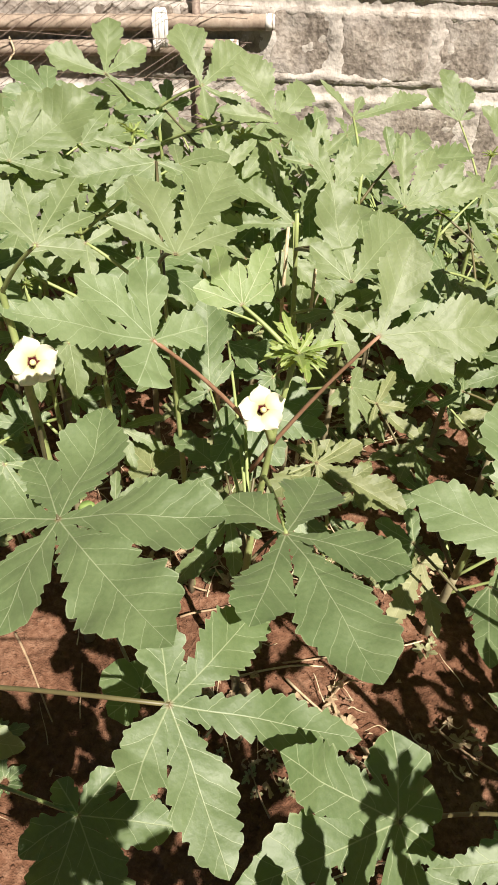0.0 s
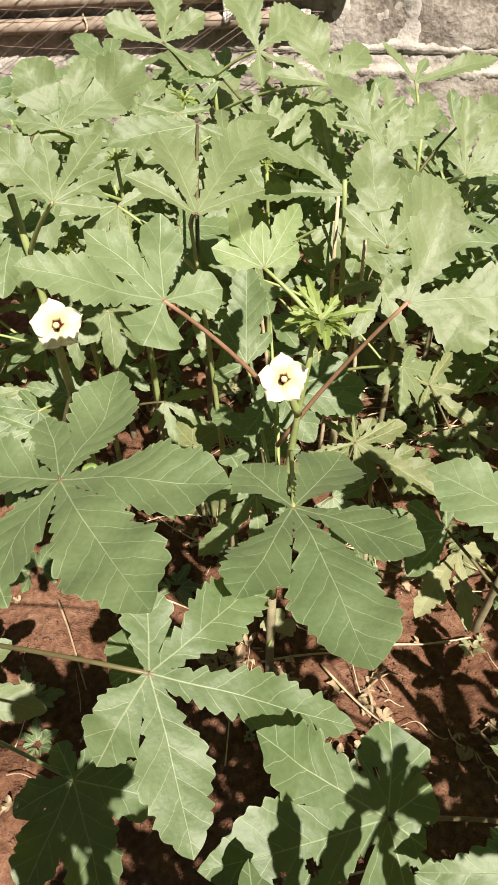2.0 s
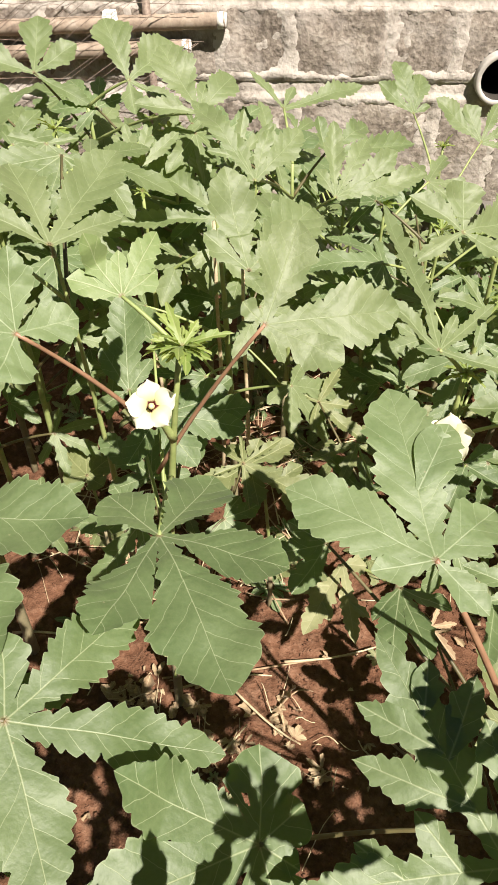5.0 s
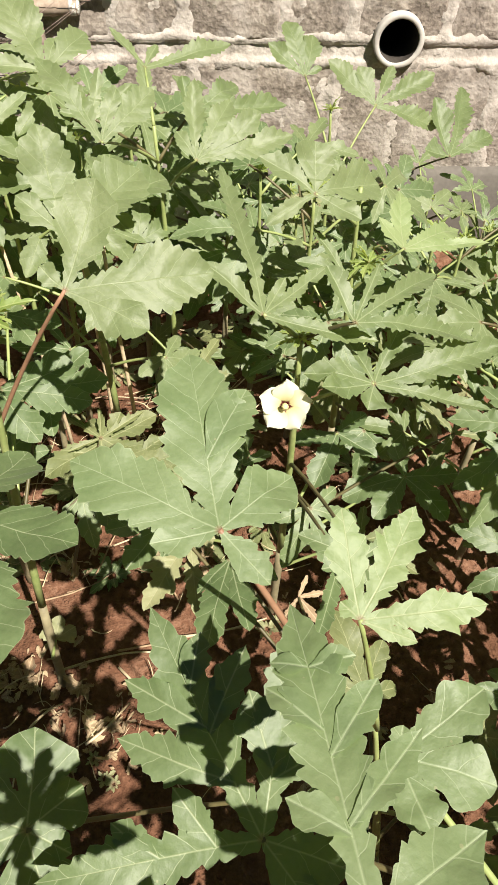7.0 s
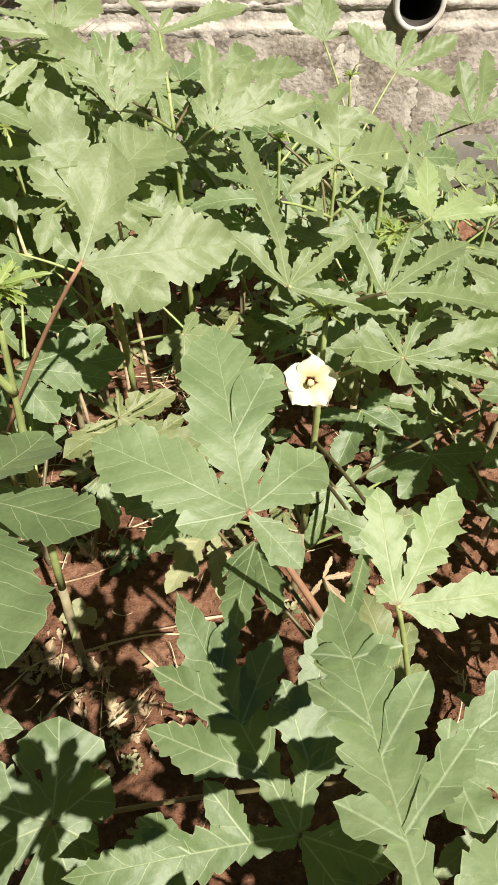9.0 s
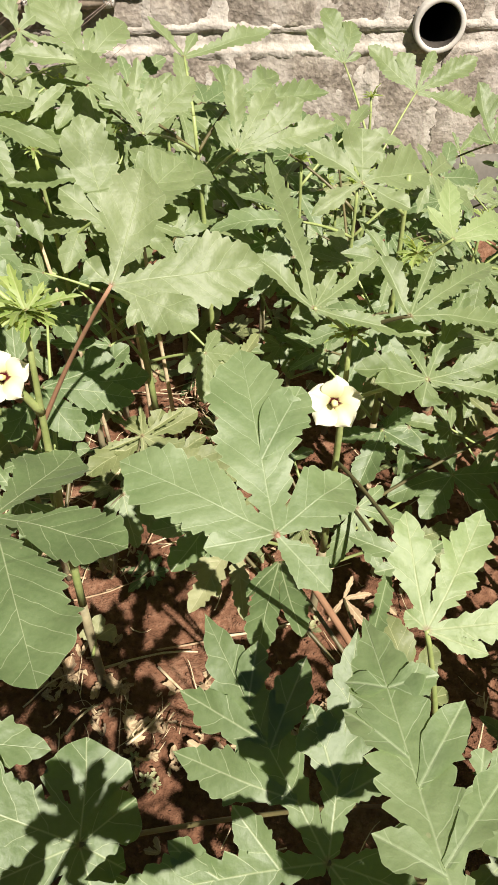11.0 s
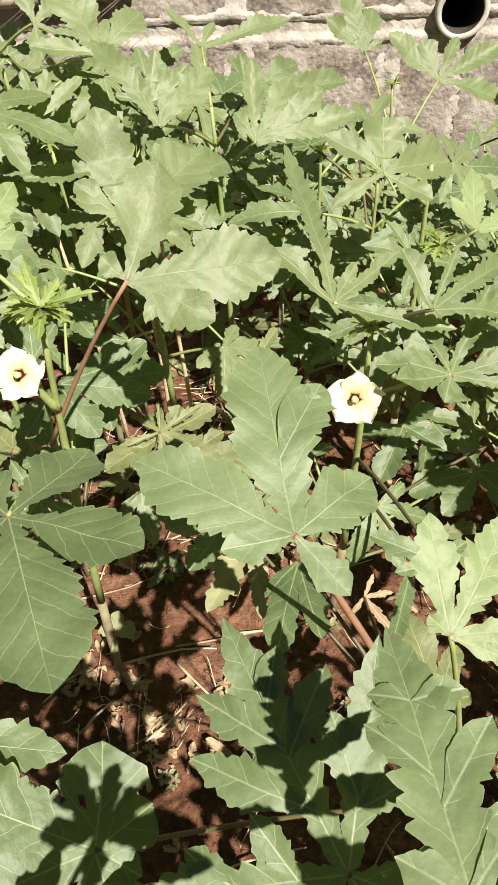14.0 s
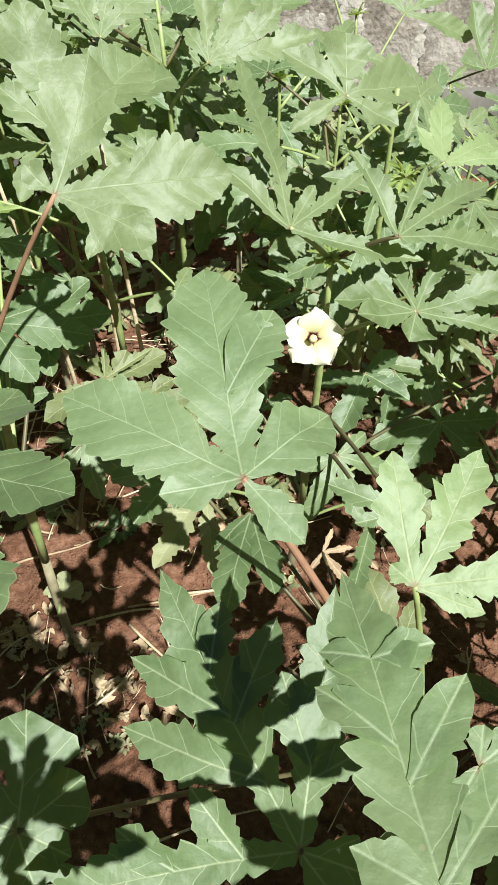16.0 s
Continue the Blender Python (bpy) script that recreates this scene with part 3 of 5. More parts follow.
def rough_block(w, h, d, seed, rough=0.0075, nx=26, nz=18, hole=None):
    """A hewn stone: a bowed and chipped face, edges rounded back; x along the wall, face towards -y."""
    verts, faces = [], []
    for j in range(nz + 1):
        for i in range(nx + 1):
            u, v = i / nx, j / nz
            x, z = (u - 0.5) * w, (v - 0.5) * h
            edge = min(u, 1 - u) * w, min(v, 1 - v) * h
            k = min(1, min(edge) / 0.010)
            o = noise.noise((x * 9 + seed * 3.1, z * 9, seed)) * 0.9 + noise.noise((x * 30 + seed, z * 30, 5.0)) * 0.45
            ex = 0.006 * noise.noise((z * 22, seed, 1.0)) * (1 if i in (0, nx) else 0)
            ez = 0.006 * noise.noise((x * 22, seed, 9.0)) * (1 if j in (0, nz) else 0)
            verts.append((x + ex, -d * (0.35 + 0.65 * k ** 0.5) - rough * o * k, z + ez))
    n = nx + 1
    for j in range(nz):
        for i in range(nx):
            a = j * n + i
            if hole and any(math.hypot(verts[q][0] - hole[0], verts[q][2] - hole[1]) < 0.068 for q in (a, a + 1, a + n + 1, a + n)):
                continue
            faces.append((a, a + 1, a + n + 1, a + n))
    ring = [i for i in range(n)] + [j * n + nx for j in range(1, nz + 1)] + [nz * n + i for i in range(nx - 1, -1, -1)] + [j * n for j in range(nz - 1, 0, -1)]
    back = len(verts)
    for r in ring:
        x, _, z = verts[r]
        verts.append((x, 0.05, z))
    m = len(ring)
    for k in range(m):
        if hole and any(math.hypot(verts[q][0] - hole[0], verts[q][2] - hole[1]) < 0.072 for q in (ring[k], ring[(k + 1) % m])):
            continue
        faces.append((ring[(k + 1) % m], ring[k], back + k, back + (k + 1) % m))
    return mesh_of("stone", verts, faces, STONE)


def build_wall():
    """Mortar bed with a rough face, into which the stones are set."""
    xs, zs = np.arange(-2.2, 3.0, 0.0085), np.arange(-0.1, 1.7, 0.0085)
    nx = len(xs)
    hole_x, hole_z, hole_r = PIPE_AT[0], PIPE_AT[1], 0.073

    def face(x, z):
        off = 1.0
        for z0, z1, edges in COURSES:
            if z0 <= z <= z1:
                off = min(min(abs(x - e) for e in edges), z - z0, z1 - z)
        off += 0.016 * noise.noise((x * 13, z * 13, 8.0)) + 0.008 * noise.noise((x * 45, z * 45, 2.0))
        proud = min(1.0, max(0.0, (0.034 - off) / 0.020))
        return WALL_Y + 0.003 - 0.009 * proud * proud * (3 - 2 * proud) - 0.003 * noise.noise((x * 70, z * 70, 1.0)) - 0.004 * noise.noise((x * 14, z * 14, 3.0)) - 0.004 * noise.noise((x * 42, z * 42, 6.0))

    verts = [(x, face(x, z), z) for z in zs for x in xs]
    faces = []
    for j in range(len(zs) - 1):
        for i in range(nx - 1):
            cx, cz = xs[i] + 0.006, zs[j] + 0.006
            if math.hypot(cx - hole_x, cz - hole_z) < hole_r - 0.004:
                continue
            faces.append((j * nx + i, j * nx + i + 1, (j + 1) * nx + i + 1, (j + 1) * nx + i))
    n0 = len(verts)
    x0, x1, z0, z1 = xs[0], xs[-1], zs[0], zs[-1]
    verts += [(x0, WALL_Y + 0.3, z0), (x1, WALL_Y + 0.3, z0), (x1, WALL_Y + 0.3, z1), (x0, WALL_Y + 0.3, z1)]
    faces += [(n0 + 1, n0, n0 + 3, n0 + 2)]
    top = [(len(zs) - 1) * nx + i for i in range(nx)]
    faces.append(tuple(top + [n0 + 2, n0 + 3]))
    left, right = [j * nx for j in range(len(zs))], [j * nx + nx - 1 for j in range(len(zs))]
    faces.append(tuple(left + [n0 + 3, n0])), faces.append(tuple(list(reversed(right)) + [n0 + 1, n0 + 2]))
    wall = new("wall_back", mesh_of("wall_back", verts, faces, MORTAR))
    tagged(wall, "rough stone block wall with thick pale mortar joints", "wall", kind="structure")
    rnd = random.Random(5)
    for z0, z1, edges in COURSES:
        for k in range(len(edges) - 1):
            w, h = edges[k + 1] - edges[k] - rnd.uniform(0.006, 0.016), z1 - z0 - 0.010
            cx, cz = (edges[k] + edges[k + 1]) / 2, (z0 + z1) / 2
            near = abs(cx - PIPE_AT[0]) < w / 2 + 0.08 and abs(cz - PIPE_AT[1]) < h / 2 + 0.07
            st = new("stone", rough_block(w, h, 0.001 + rnd.uniform(0, 0.004), k * 7 + z0 * 50, hole=(PIPE_AT[0] - cx, PIPE_AT[1] - cz) if near else None))
            st.parent = wall
            st.matrix_basis = pose(cx, WALL_Y, cz, 0, rnd.uniform(-0.8, 0.8), rnd.uniform(-1.2, 1.2))
    return wall


PIPE_AT = (0.962, 0.650)
COURSES = (
    (0.24, 0.590, (-2.1, -1.7, -1.32, -0.95, -0.6, -0.28, 0.06, 0.365, 0.80, 0.985, 1.29, 1.62, 1.95, 2.3, 2.65)),
    (0.636, 0.835, (-2.1, -1.75, -1.4, -1.1, -0.75, -0.4, -0.13, 0.135, 0.338, 0.622, 0.83, 1.10, 1.38, 1.66, 1.95, 2.3, 2.65)),
    (0.865, 1.07, (-2.1, -1.7, -1.3, -0.95, -0.6, -0.25, 0.15, 0.5, 0.83, 1.2, 1.55, 1.9, 2.3, 2.65)),
    (1.09, 1.30, (-2.1, -1.8, -1.4, -1.05, -0.7, -0.35, 0.0, 0.35, 0.68, 1.05, 1.4, 1.75, 2.1, 2.65)),
    (1.32, 1.50, (-2.1, -1.7, -1.3, -0.95, -0.6, -0.25, 0.15, 0.5, 0.83, 1.2, 1.55, 1.9, 2.3, 2.65)),
    (1.52, 1.66, (-2.1, -1.8, -1.4, -1.05, -0.7, -0.35, 0.0, 0.35, 0.68, 1.05, 1.4, 1.75, 2.1, 2.65)),
)
build_wall()


def build_footing():
    """A smooth cement footing that stands a little proud of the wall."""
    xs, prof = np.arange(-2.2, 3.0, 0.03), ((0.0, 0.27), (-0.02, 0.265), (-0.034, 0.25), (-0.036, 0.10), (-0.040, -0.08))
    verts = [(x, WALL_Y + dy + 0.004 * noise.noise((x * 9, z * 9, 2)), z + 0.006 * noise.noise((x * 5, 3, dy))) for dy, z in prof for x in xs]
    nx = len(xs)
    faces = [((j + 1) * nx + i, (j + 1) * nx + i + 1, j * nx + i + 1, j * nx + i) for j in range(len(prof) - 1) for i in range(nx - 1)]
    tagged(new("footing", mesh_of("footing", verts, faces, PLASTER)), "grey cement footing along the foot of the wall", "footing", kind="structure")


build_footing()


def build_pipe():
    """A short drain pipe that sticks out of the wall: thick rim, bore coloured dark in place of shade."""
    rings = [(0.30, 0.058), (0.02, 0.0575), (-0.014, 0.0575), (-0.018, 0.0595), (-0.018, 0.071), (-0.014, 0.0735), (0.05, 0.074), (0.30, 0.074)]
    sides, verts, faces = 40, [], []
    for y, r in rings:
        for k in range(sides):
            a = 2 * math.pi * k / sides
            rr = r * (1 + 0.012 * noise.noise((math.cos(a) * 2, math.sin(a) * 2, y * 9)))
            verts.append((rr * math.cos(a), y, rr * math.sin(a)))
    for i in range(len(rings) - 1):
        for k in range(sides):
            a, b = i * sides + k, i * sides + (k + 1) % sides
            faces.append((a, b, b + sides, a + sides))
    faces.append(tuple(range(sides)))
    me = mesh_of("drain_pipe", verts, faces, PIPE)
    me.materials.append(BORE_SHADE)
    for f in me.polygons:
        if f.index < 2 * sides or f.index == len(faces) - 1:
            f.material_index = 1
    ob = new("drain_pipe", me)
    ob.location = (PIPE_AT[0], WALL_Y - 0.012, PIPE_AT[1])
    tagged(ob, "pale round drain pipe end set into the stone wall", "pipe")


build_pipe()

# ---- okra plants ----
p0 = plant("okra plant with broad lobed leaves and one cream flower", (-0.163, 0.729, 0.000), (-0.149, 0.727, 0.952), 0.010)
leaf(p0, (-0.184, 0.768, 0.880), 25, 0, 22, (169, 0.076), (-89, 0.095), (-44, 0.088), (27, 0.057))
leaf(p0, (-0.395, 0.925, 0.337), 15, 0, 24, (63, 0.136), (38, 0.091), (132, 0.131), (-57, 0.110), mat=LEAF_OLD)
flower(p0, (-0.107, 0.673, 0.808), (0.35, -0.75, 0.55), 0.034, 2)
p1 = plant("okra plant with a white flower and large hand-shaped leaves", (0.161, 0.618, 0.000), (0.224, 0.638, 0.865), 0.0078, (0.156, 0.679, 0.412))
leaf(p1, (0.282, 0.790, 0.525), 15, 0, 12, (142, 0.071), (96, 0.054), (40, 0.081), (-28, 0.154), (-157, 0.052), (-79, 0.078), mat=LEAF_OLD, jag=0.5, node_at=(0.220, 0.677, 0.311))
leaf(p1, (0.161, 0.768, 0.644), 25, 0, 22, (-2, 0.128), (22, 0.108), (-53, 0.095), (-118, 0.087), node_at=(0.176, 0.658, 0.516))
leaf(p1, (0.120, 0.969, 0.628), 20, 0, 22, (-12, 0.093), (-46, 0.081), (138, 0.092), (108, 0.087), node_at=(0.176, 0.668, 0.496))
leaf(p1, (0.190, 0.854, 0.575), 25, 0, 23, (6, 0.102), (-37, 0.076), (-71, 0.087), (43, 0.092), node_at=(0.167, 0.658, 0.433))
leaf(p1, (0.100, 0.846, 0.623), 50, 0, 20, (96, 0.154), (125, 0.082), (59, 0.062), (-151, 0.059), node_at=(0.171, 0.663, 0.516))
leaf(p1, (0.171, 0.639, 0.162), 30, 0, 42, (82, 0.042), (136, 0.030), (35, 0.040), mat=LEAF_PALE, teeth=0.3, node_at=(0.160, 0.623, 0.120))
flower(p1, (0.188, 0.622, 0.794), (0.15, -0.75, 0.65), 0.031, 5)
bud_cluster(p1, (0.227, 0.638, 0.869), 0.044, 13, 4)
p2 = plant("slim okra plant with pale upright leaves", (0.043, 0.865, 0.000), (0.038, 0.824, 0.870), 0.006)
leaf(p2, (0.006, 1.029, 0.917), 35, 20, 22, (-148, 0.136), (-123, 0.098), (-85, 0.059), (1, 0.042), mat=LEAF_MID)
leaf(p2, (-0.062, 0.834, 0.887), 30, 15, 24, (-156, 0.078), (-125, 0.068), (-70, 0.050), (45, 0.042), mat=LEAF_MID, jag=0.2)
p3 = plant("okra plant whose long leaf stalks reach over bare soil", (-0.415, 0.351, 0.000), (-0.405, 0.350, 0.795), 0.010)
leaf(p3, (0.017, 0.223, 0.560), 10, 0, 26, (-147, 0.069), (-101, 0.106), (55, 0.058), (-2, 0.103), (-58, 0.120), (131, 0.046))
leaf(p3, (-0.144, 0.418, 0.620), 15, 0, 22, (-3, 0.045), (-44, 0.052), (137, 0.055))
p4 = plant("okra plant with big broad leaves on red stalks", (0.713, 0.269, 0.000), (0.637, 0.326, 0.596), 0.0065)
leaf(p4, (0.594, 0.627, 0.324), 30, 10, 13, (72, 0.039), (17, 0.048), (-122, 0.041), (-44, 0.065), mat=LEAF_DRY, jag=0.3, node_at=(0.689, 0.289, 0.212), stalk=STALK)
leaf(p4, (0.404, 0.575, 0.605), 12, 0, 20, (-121, 0.081), (-166, 0.075), (150, 0.060), (89, 0.053), node_at=(0.651, 0.315, 0.461), stalk=STALK)
leaf(p4, (0.487, 0.498, 0.627), -10, 0, 15, (-103, 0.118), (-80, 0.101), (-34, 0.065), (-130, 0.058), node_at=(0.651, 0.315, 0.461), stalk=STALK)
p6 = plant("tall okra plant with deeply cut jagged leaves", (0.865, 0.011, 0.000), (0.852, 0.011, 0.988), 0.010)
p7 = plant("okra plant with narrow strap-like leaf lobes and a flower", (0.566, 0.789, 0.000), (0.574, 0.733, 0.763), 0.008)
leaf(p7, (0.627, 0.547, 0.551), 0, 20, 9, (-106, 0.127), (-20, 0.036), stalk=STALK)
leaf(p7, (0.643, 0.507, 0.613), 15, 0, 15, (157, 0.081), (-164, 0.049), (-81, 0.035), (39, 0.046), stalk=STALK)
leaf(p7, (0.863, 0.858, 0.467), 20, 0, 15, (128, 0.078), (63, 0.079), (0, 0.072), (-128, 0.085), mat=LEAF_OLD, jag=0.3)
leaf(p7, (0.669, 0.885, 0.439), 15, 0, 20, (-165, 0.078), (-113, 0.110), (-31, 0.081), (36, 0.073))
leaf(p7, (0.787, 0.826, 0.390), 15, 0, 22, (-165, 0.117), (-128, 0.101), (-44, 0.101), (6, 0.094), (98, 0.075))
leaf(p7, (0.414, 1.047, 0.435), 15, 10, 15, (157, 0.085), (-101, 0.066), (3, 0.077), (67, 0.101), (-36, 0.122), mat=LEAF_OLD, jag=0.3)
leaf(p7, (0.488, 0.978, 0.394), 15, 10, 16, (-154, 0.097), (58, 0.071), (-25, 0.069), (-106, 0.087), mat=LEAF_OLD, jag=0.3)
flower(p7, (0.556, 0.690, 0.692), (-0.05, -0.80, 0.6), 0.037, 9)
p8 = plant("okra plant with broad pale green leaves", (0.236, 1.123, 0.000), (0.226, 1.071, 0.823), 0.008)
p9 = plant("okra plant growing close to the wall", (-0.065, 1.485, 0.000), (-0.064, 1.464, 0.835), 0.008)
leaf(p9, (0.089, 1.176, 0.842), 45, 20, 17, (130, 0.075), (95, 0.079), (57, 0.090), (-171, 0.047), mat=LEAF_MID, jag=0.35, jags=2.2)
p10 = plant("okra plant with upright lobed leaves", (0.346, 1.302, 0.000), (0.347, 1.281, 0.804), 0.007)
leaf(p10, (0.248, 1.245, 0.830), 45, 20, 16, (137, 0.082), (95, 0.086), (57, 0.094), (-174, 0.055), mat=LEAF_MID, jag=0.35, jags=2.2)
p11 = plant("okra plant with broad drooping leaves", (0.695, 1.089, 0.000), (0.686, 1.069, 0.799), 0.008)
leaf(p11, (0.666, 0.992, 0.692), 30, 22, 16, (-178, 0.084), (142, 0.083), (54, 0.081), (13, 0.077), (-97, 0.068), mat=LEAF_MID, jag=0.28, jags=2.2)
p12 = plant("slim okra plant in front of the wall", (0.733, 1.777, 0.000), (0.715, 1.746, 0.657), 0.007)
p13 = plant("okra plant with wide pale leaves below the steel bars", (-0.30, 1.24, 0), (-0.29, 1.22, 0.80), 0.008)
w0 = plant("tall weed with cut olive leaves", (0.33, 0.86, 0), (0.31, 0.83, 0.46), 0.005)
w1 = plant("weed with round olive leaves under the okra", (-0.36, 0.93, 0), (-0.36, 0.89, 0.37), 0.005)
w2 = plant("weed with round olive leaves under the okra", (-0.05, 0.98, 0), (-0.05, 0.96, 0.32), 0.005)

# the large leaves: place of the stalk's end, tilt, lean, then lobes (degrees, length, half width, lift of the tip, parent lobe, share along it)
blade(p3, (0.125, 0.251, 0.786), 5, 19, (107, 0.077, 0.024), (54, 0.161, 0.028), (3, 0.187, 0.026), (-57, 0.139, 0.03, -0.03), (-106, 0.081, 0.026, 0.11), stalk=STALK, rise=1.45)
blade(p0, (-0.009, 0.421, 0.814), -1, -13, (82, 0.16, 0.043), (118, 0.113, 0.024), (-1, 0.174, 0.044), (-49, 0.202, 0.045), (172, 0.139, 0.045), (-106, 0.127, 0.039), rise=1.6)
blade(p1, (0.222, 0.441, 0.786), -14, 3, (138, 0.087, 0.037), (68, 0.135, 0.039), (-16, 0.133, 0.041), (-64, 0.19, 0.049), (-103, 0.142, 0.035, 0.05), rise=1.95)
blade(p4, (0.331, 0.195, 0.704), 16, 29, (170, 0.142, 0.031, 0.14), (98, 0.075, 0.039), (46, 0.053, 0.026), (-152, 0.159, 0.038), (-58, 0.085, 0.051), (-16, 0.041, 0.013), stalk=STALK, node_at=(0.646, 0.372, 0.162), rise=1.15, holes=((3, 0.46, 0.50, 0.0075), (3, 0.485, 0.36, 0.005), (3, 0.63, 0.42, 0.006), (3, 0.66, 0.52, 0.006), (3, 0.81, 0.55, 0.008), (3, 0.77, 0.7, 0.005), (4, 0.5, 0.35, 0.005), (1, 0.42, 0.55, 0.006)))
blade(p1, (0.071, 0.580, 0.923), 22, 40, (-152, 0.15, 0.026, 0.11), (167, 0.103, 0.026), (123, 0.088, 0.024, 0.25), (51, 0.071, 0.023), (-84, 0.057, 0.035), stalk=PETIOLE, node_at=(0.179, 0.658, 0.724), mat=LEAF_LIT, fold=0.2)
blade(p1, (0.160, 0.670, 0.911), 30, 33, (-172, 0.061, 0.018), (154, 0.072, 0.018, 0.48), (118, 0.055, 0.01), (87, 0.095, 0.016, 0.03), (63, 0.057, 0.016), mat=LEAF_YOUNG)
blade(p1, (0.318, 0.645, 0.896), 41, 8, (77, 0.116, 0.032, 0.17), (15, 0.158, 0.036), (-17, 0.095, 0.028), (146, 0.034, 0.012), stalk=PETIOLE, node_at=(0.175, 0.658, 0.641), mat=LEAF_MID, fold=0.35, rise=1.9)
blade(p8, (0.294, 0.776, 0.883), 30, 19, (118, 0.132, 0.031), (65, 0.148, 0.036), (155, 0.072, 0.019), mat=LEAF_MID, rise=2.0, point=0.1)
blade(p0, (-0.066, 0.664, 0.979), 30, 19, (149, 0.105, 0.025), (117, 0.082, 0.013), (84, 0.109, 0.015), (55, 0.082, 0.012), (15, 0.054, 0.014), mat=LEAF_MID, rise=2.0, point=0.1)
blade(p13, (-0.283, 1.180, 0.841), 30, 19, (136, 0.132, 0.043), (93, 0.149, 0.024), (63, 0.196, 0.052), (-177, 0.079, 0.027), (6, 0.093, 0.027), mat=LEAF_MID, rise=2.0, point=0.1)
blade(p2, (0.081, 0.700, 0.955), 16, 22, (175, 0.086, 0.017), (126, 0.12, 0.028), (82, 0.177, 0.031), (52, 0.1, 0.016), mat=LEAF_MID, rise=2.0, point=0.1)
blade(p8, (0.224, 1.170, 0.753), 33, 19, (-157, 0.188, 0.017), (155, 0.18, 0.033), (118, 0.173, 0.024), (71, 0.085, 0.018), mat=LEAF_MID, rise=2.0, point=0.1)
blade(p9, (0.184, 1.254, 0.900), 33, 19, (131, 0.146, 0.037), (93, 0.072, 0.017), (67, 0.117, 0.028), (-168, 0.11, 0.019), mat=LEAF_MID, rise=2.0, point=0.1)
blade(p9, (-0.171, 1.498, 0.888), 33, 19, (-175, 0.123, 0.032), (103, 0.138, 0.033), (61, 0.11, 0.028), (-15, 0.133, 0.016), mat=LEAF_MID, rise=2.0, point=0.1)
blade(p9, (0.035, 1.420, 0.900), 33, 19, (129, 0.131, 0.037), (65, 0.138, 0.041), (-68, 0.07, 0.021), (-12, 0.116, 0.018), mat=LEAF_MID, rise=2.0, point=0.1)
blade(p10, (0.328, 1.380, 0.866), 25, 19, (39, 0.189, 0.02), (136, 0.106, 0.011), (83, 0.065, 0.01), mat=LEAF_MID, rise=2.0, point=0.1)
blade(p10, (0.410, 1.330, 0.806), 30, 19, (118, 0.074, 0.015), (56, 0.149, 0.021), (84, 0.089, 0.009), (29, 0.206, 0.023), mat=LEAF_MID, rise=2.0, point=0.1)
blade(p10, (0.424, 1.200, 0.780), 33, 19, (105, 0.142, 0.018), (75, 0.148, 0.019), (135, 0.062, 0.018), (50, 0.15, 0.024), (33, 0.191, 0.022), mat=LEAF_MID, rise=2.0, point=0.1)
blade(p10, (0.287, 1.100, 0.852), 33, 19, (136, 0.184, 0.021), (128, 0.107, 0.017), (65, 0.136, 0.026), (91, 0.095, 0.013), mat=LEAF_MID, rise=2.0, point=0.1)
blade(p8, (0.323, 0.900, 0.851), 25, 19, (101, 0.107, 0.03), (58, 0.12, 0.027), (-41, 0.047, 0.017), (135, 0.045, 0.017), mat=LEAF_MID, rise=2.0, point=0.1)
blade(p11, (0.612, 1.028, 0.808), 30, 19, (157, 0.101, 0.023), (102, 0.083, 0.036), (38, 0.138, 0.038), (-13, 0.08, 0.022), (-136, 0.092, 0.013), mat=LEAF_MID, rise=2.0, point=0.1)
blade(p11, (0.765, 1.042, 0.708), 20, 20, (94, 0.128, 0.021), (129, 0.071, 0.016), (42, 0.18, 0.021), (25, 0.17, 0.012), mat=LEAF_YOUNG, point=0.35, fold=0.35)
blade(p7, (0.630, 0.686, 0.826), 21, 19, (49, 0.191, 0.013), (20, 0.205, 0.013), (125, 0.077, 0.014), (74, 0.093, 0.006), mat=LEAF_MID)
blade(p7, (0.525, 0.699, 0.827), 21, 19, (106, 0.254, 0.013), (152, 0.091, 0.015), (69, 0.063, 0.009), (52, 0.125, 0.009), (2, 0.147, 0.012), mat=LEAF_MID)
blade(p7, (0.666, 0.689, 0.730), 21, 19, (73, 0.138, 0.013), (118, 0.084, 0.013), (178, 0.087, 0.022), (-156, 0.08, 0.018), (-101, 0.038, 0.024), (27, 0.197, 0.023), (4, 0.174, 0.011), mat=LEAF_MID)
blade(p4, (0.480, 0.398, 0.821), 17, 3, (101, 0.187, 0.042), (155, 0.151, 0.035), (43, 0.092, 0.028, -0.22), (-46, 0.064, 0.016), (-166, 0.061, 0.016), (65, 0.082, 0.024, 0, 0, 0.36), stalk=PETIOLE, node_at=(0.627, 0.331, 0.523), thick=1.35, rise=1.45, mat=LEAF_LIT, fold=0.16)
blade(p4, (0.595, 0.322, 0.802), 27, 0, (98, 0.092, 0.02), (58, 0.11, 0.021), (6, 0.107, 0.019), (-21, 0.048, 0.01), (134, 0.021, 0.011), mat=LEAF_YOUNG, node_at=(0.642, 0.321, 0.575), jag=0.25, jags=4.0)
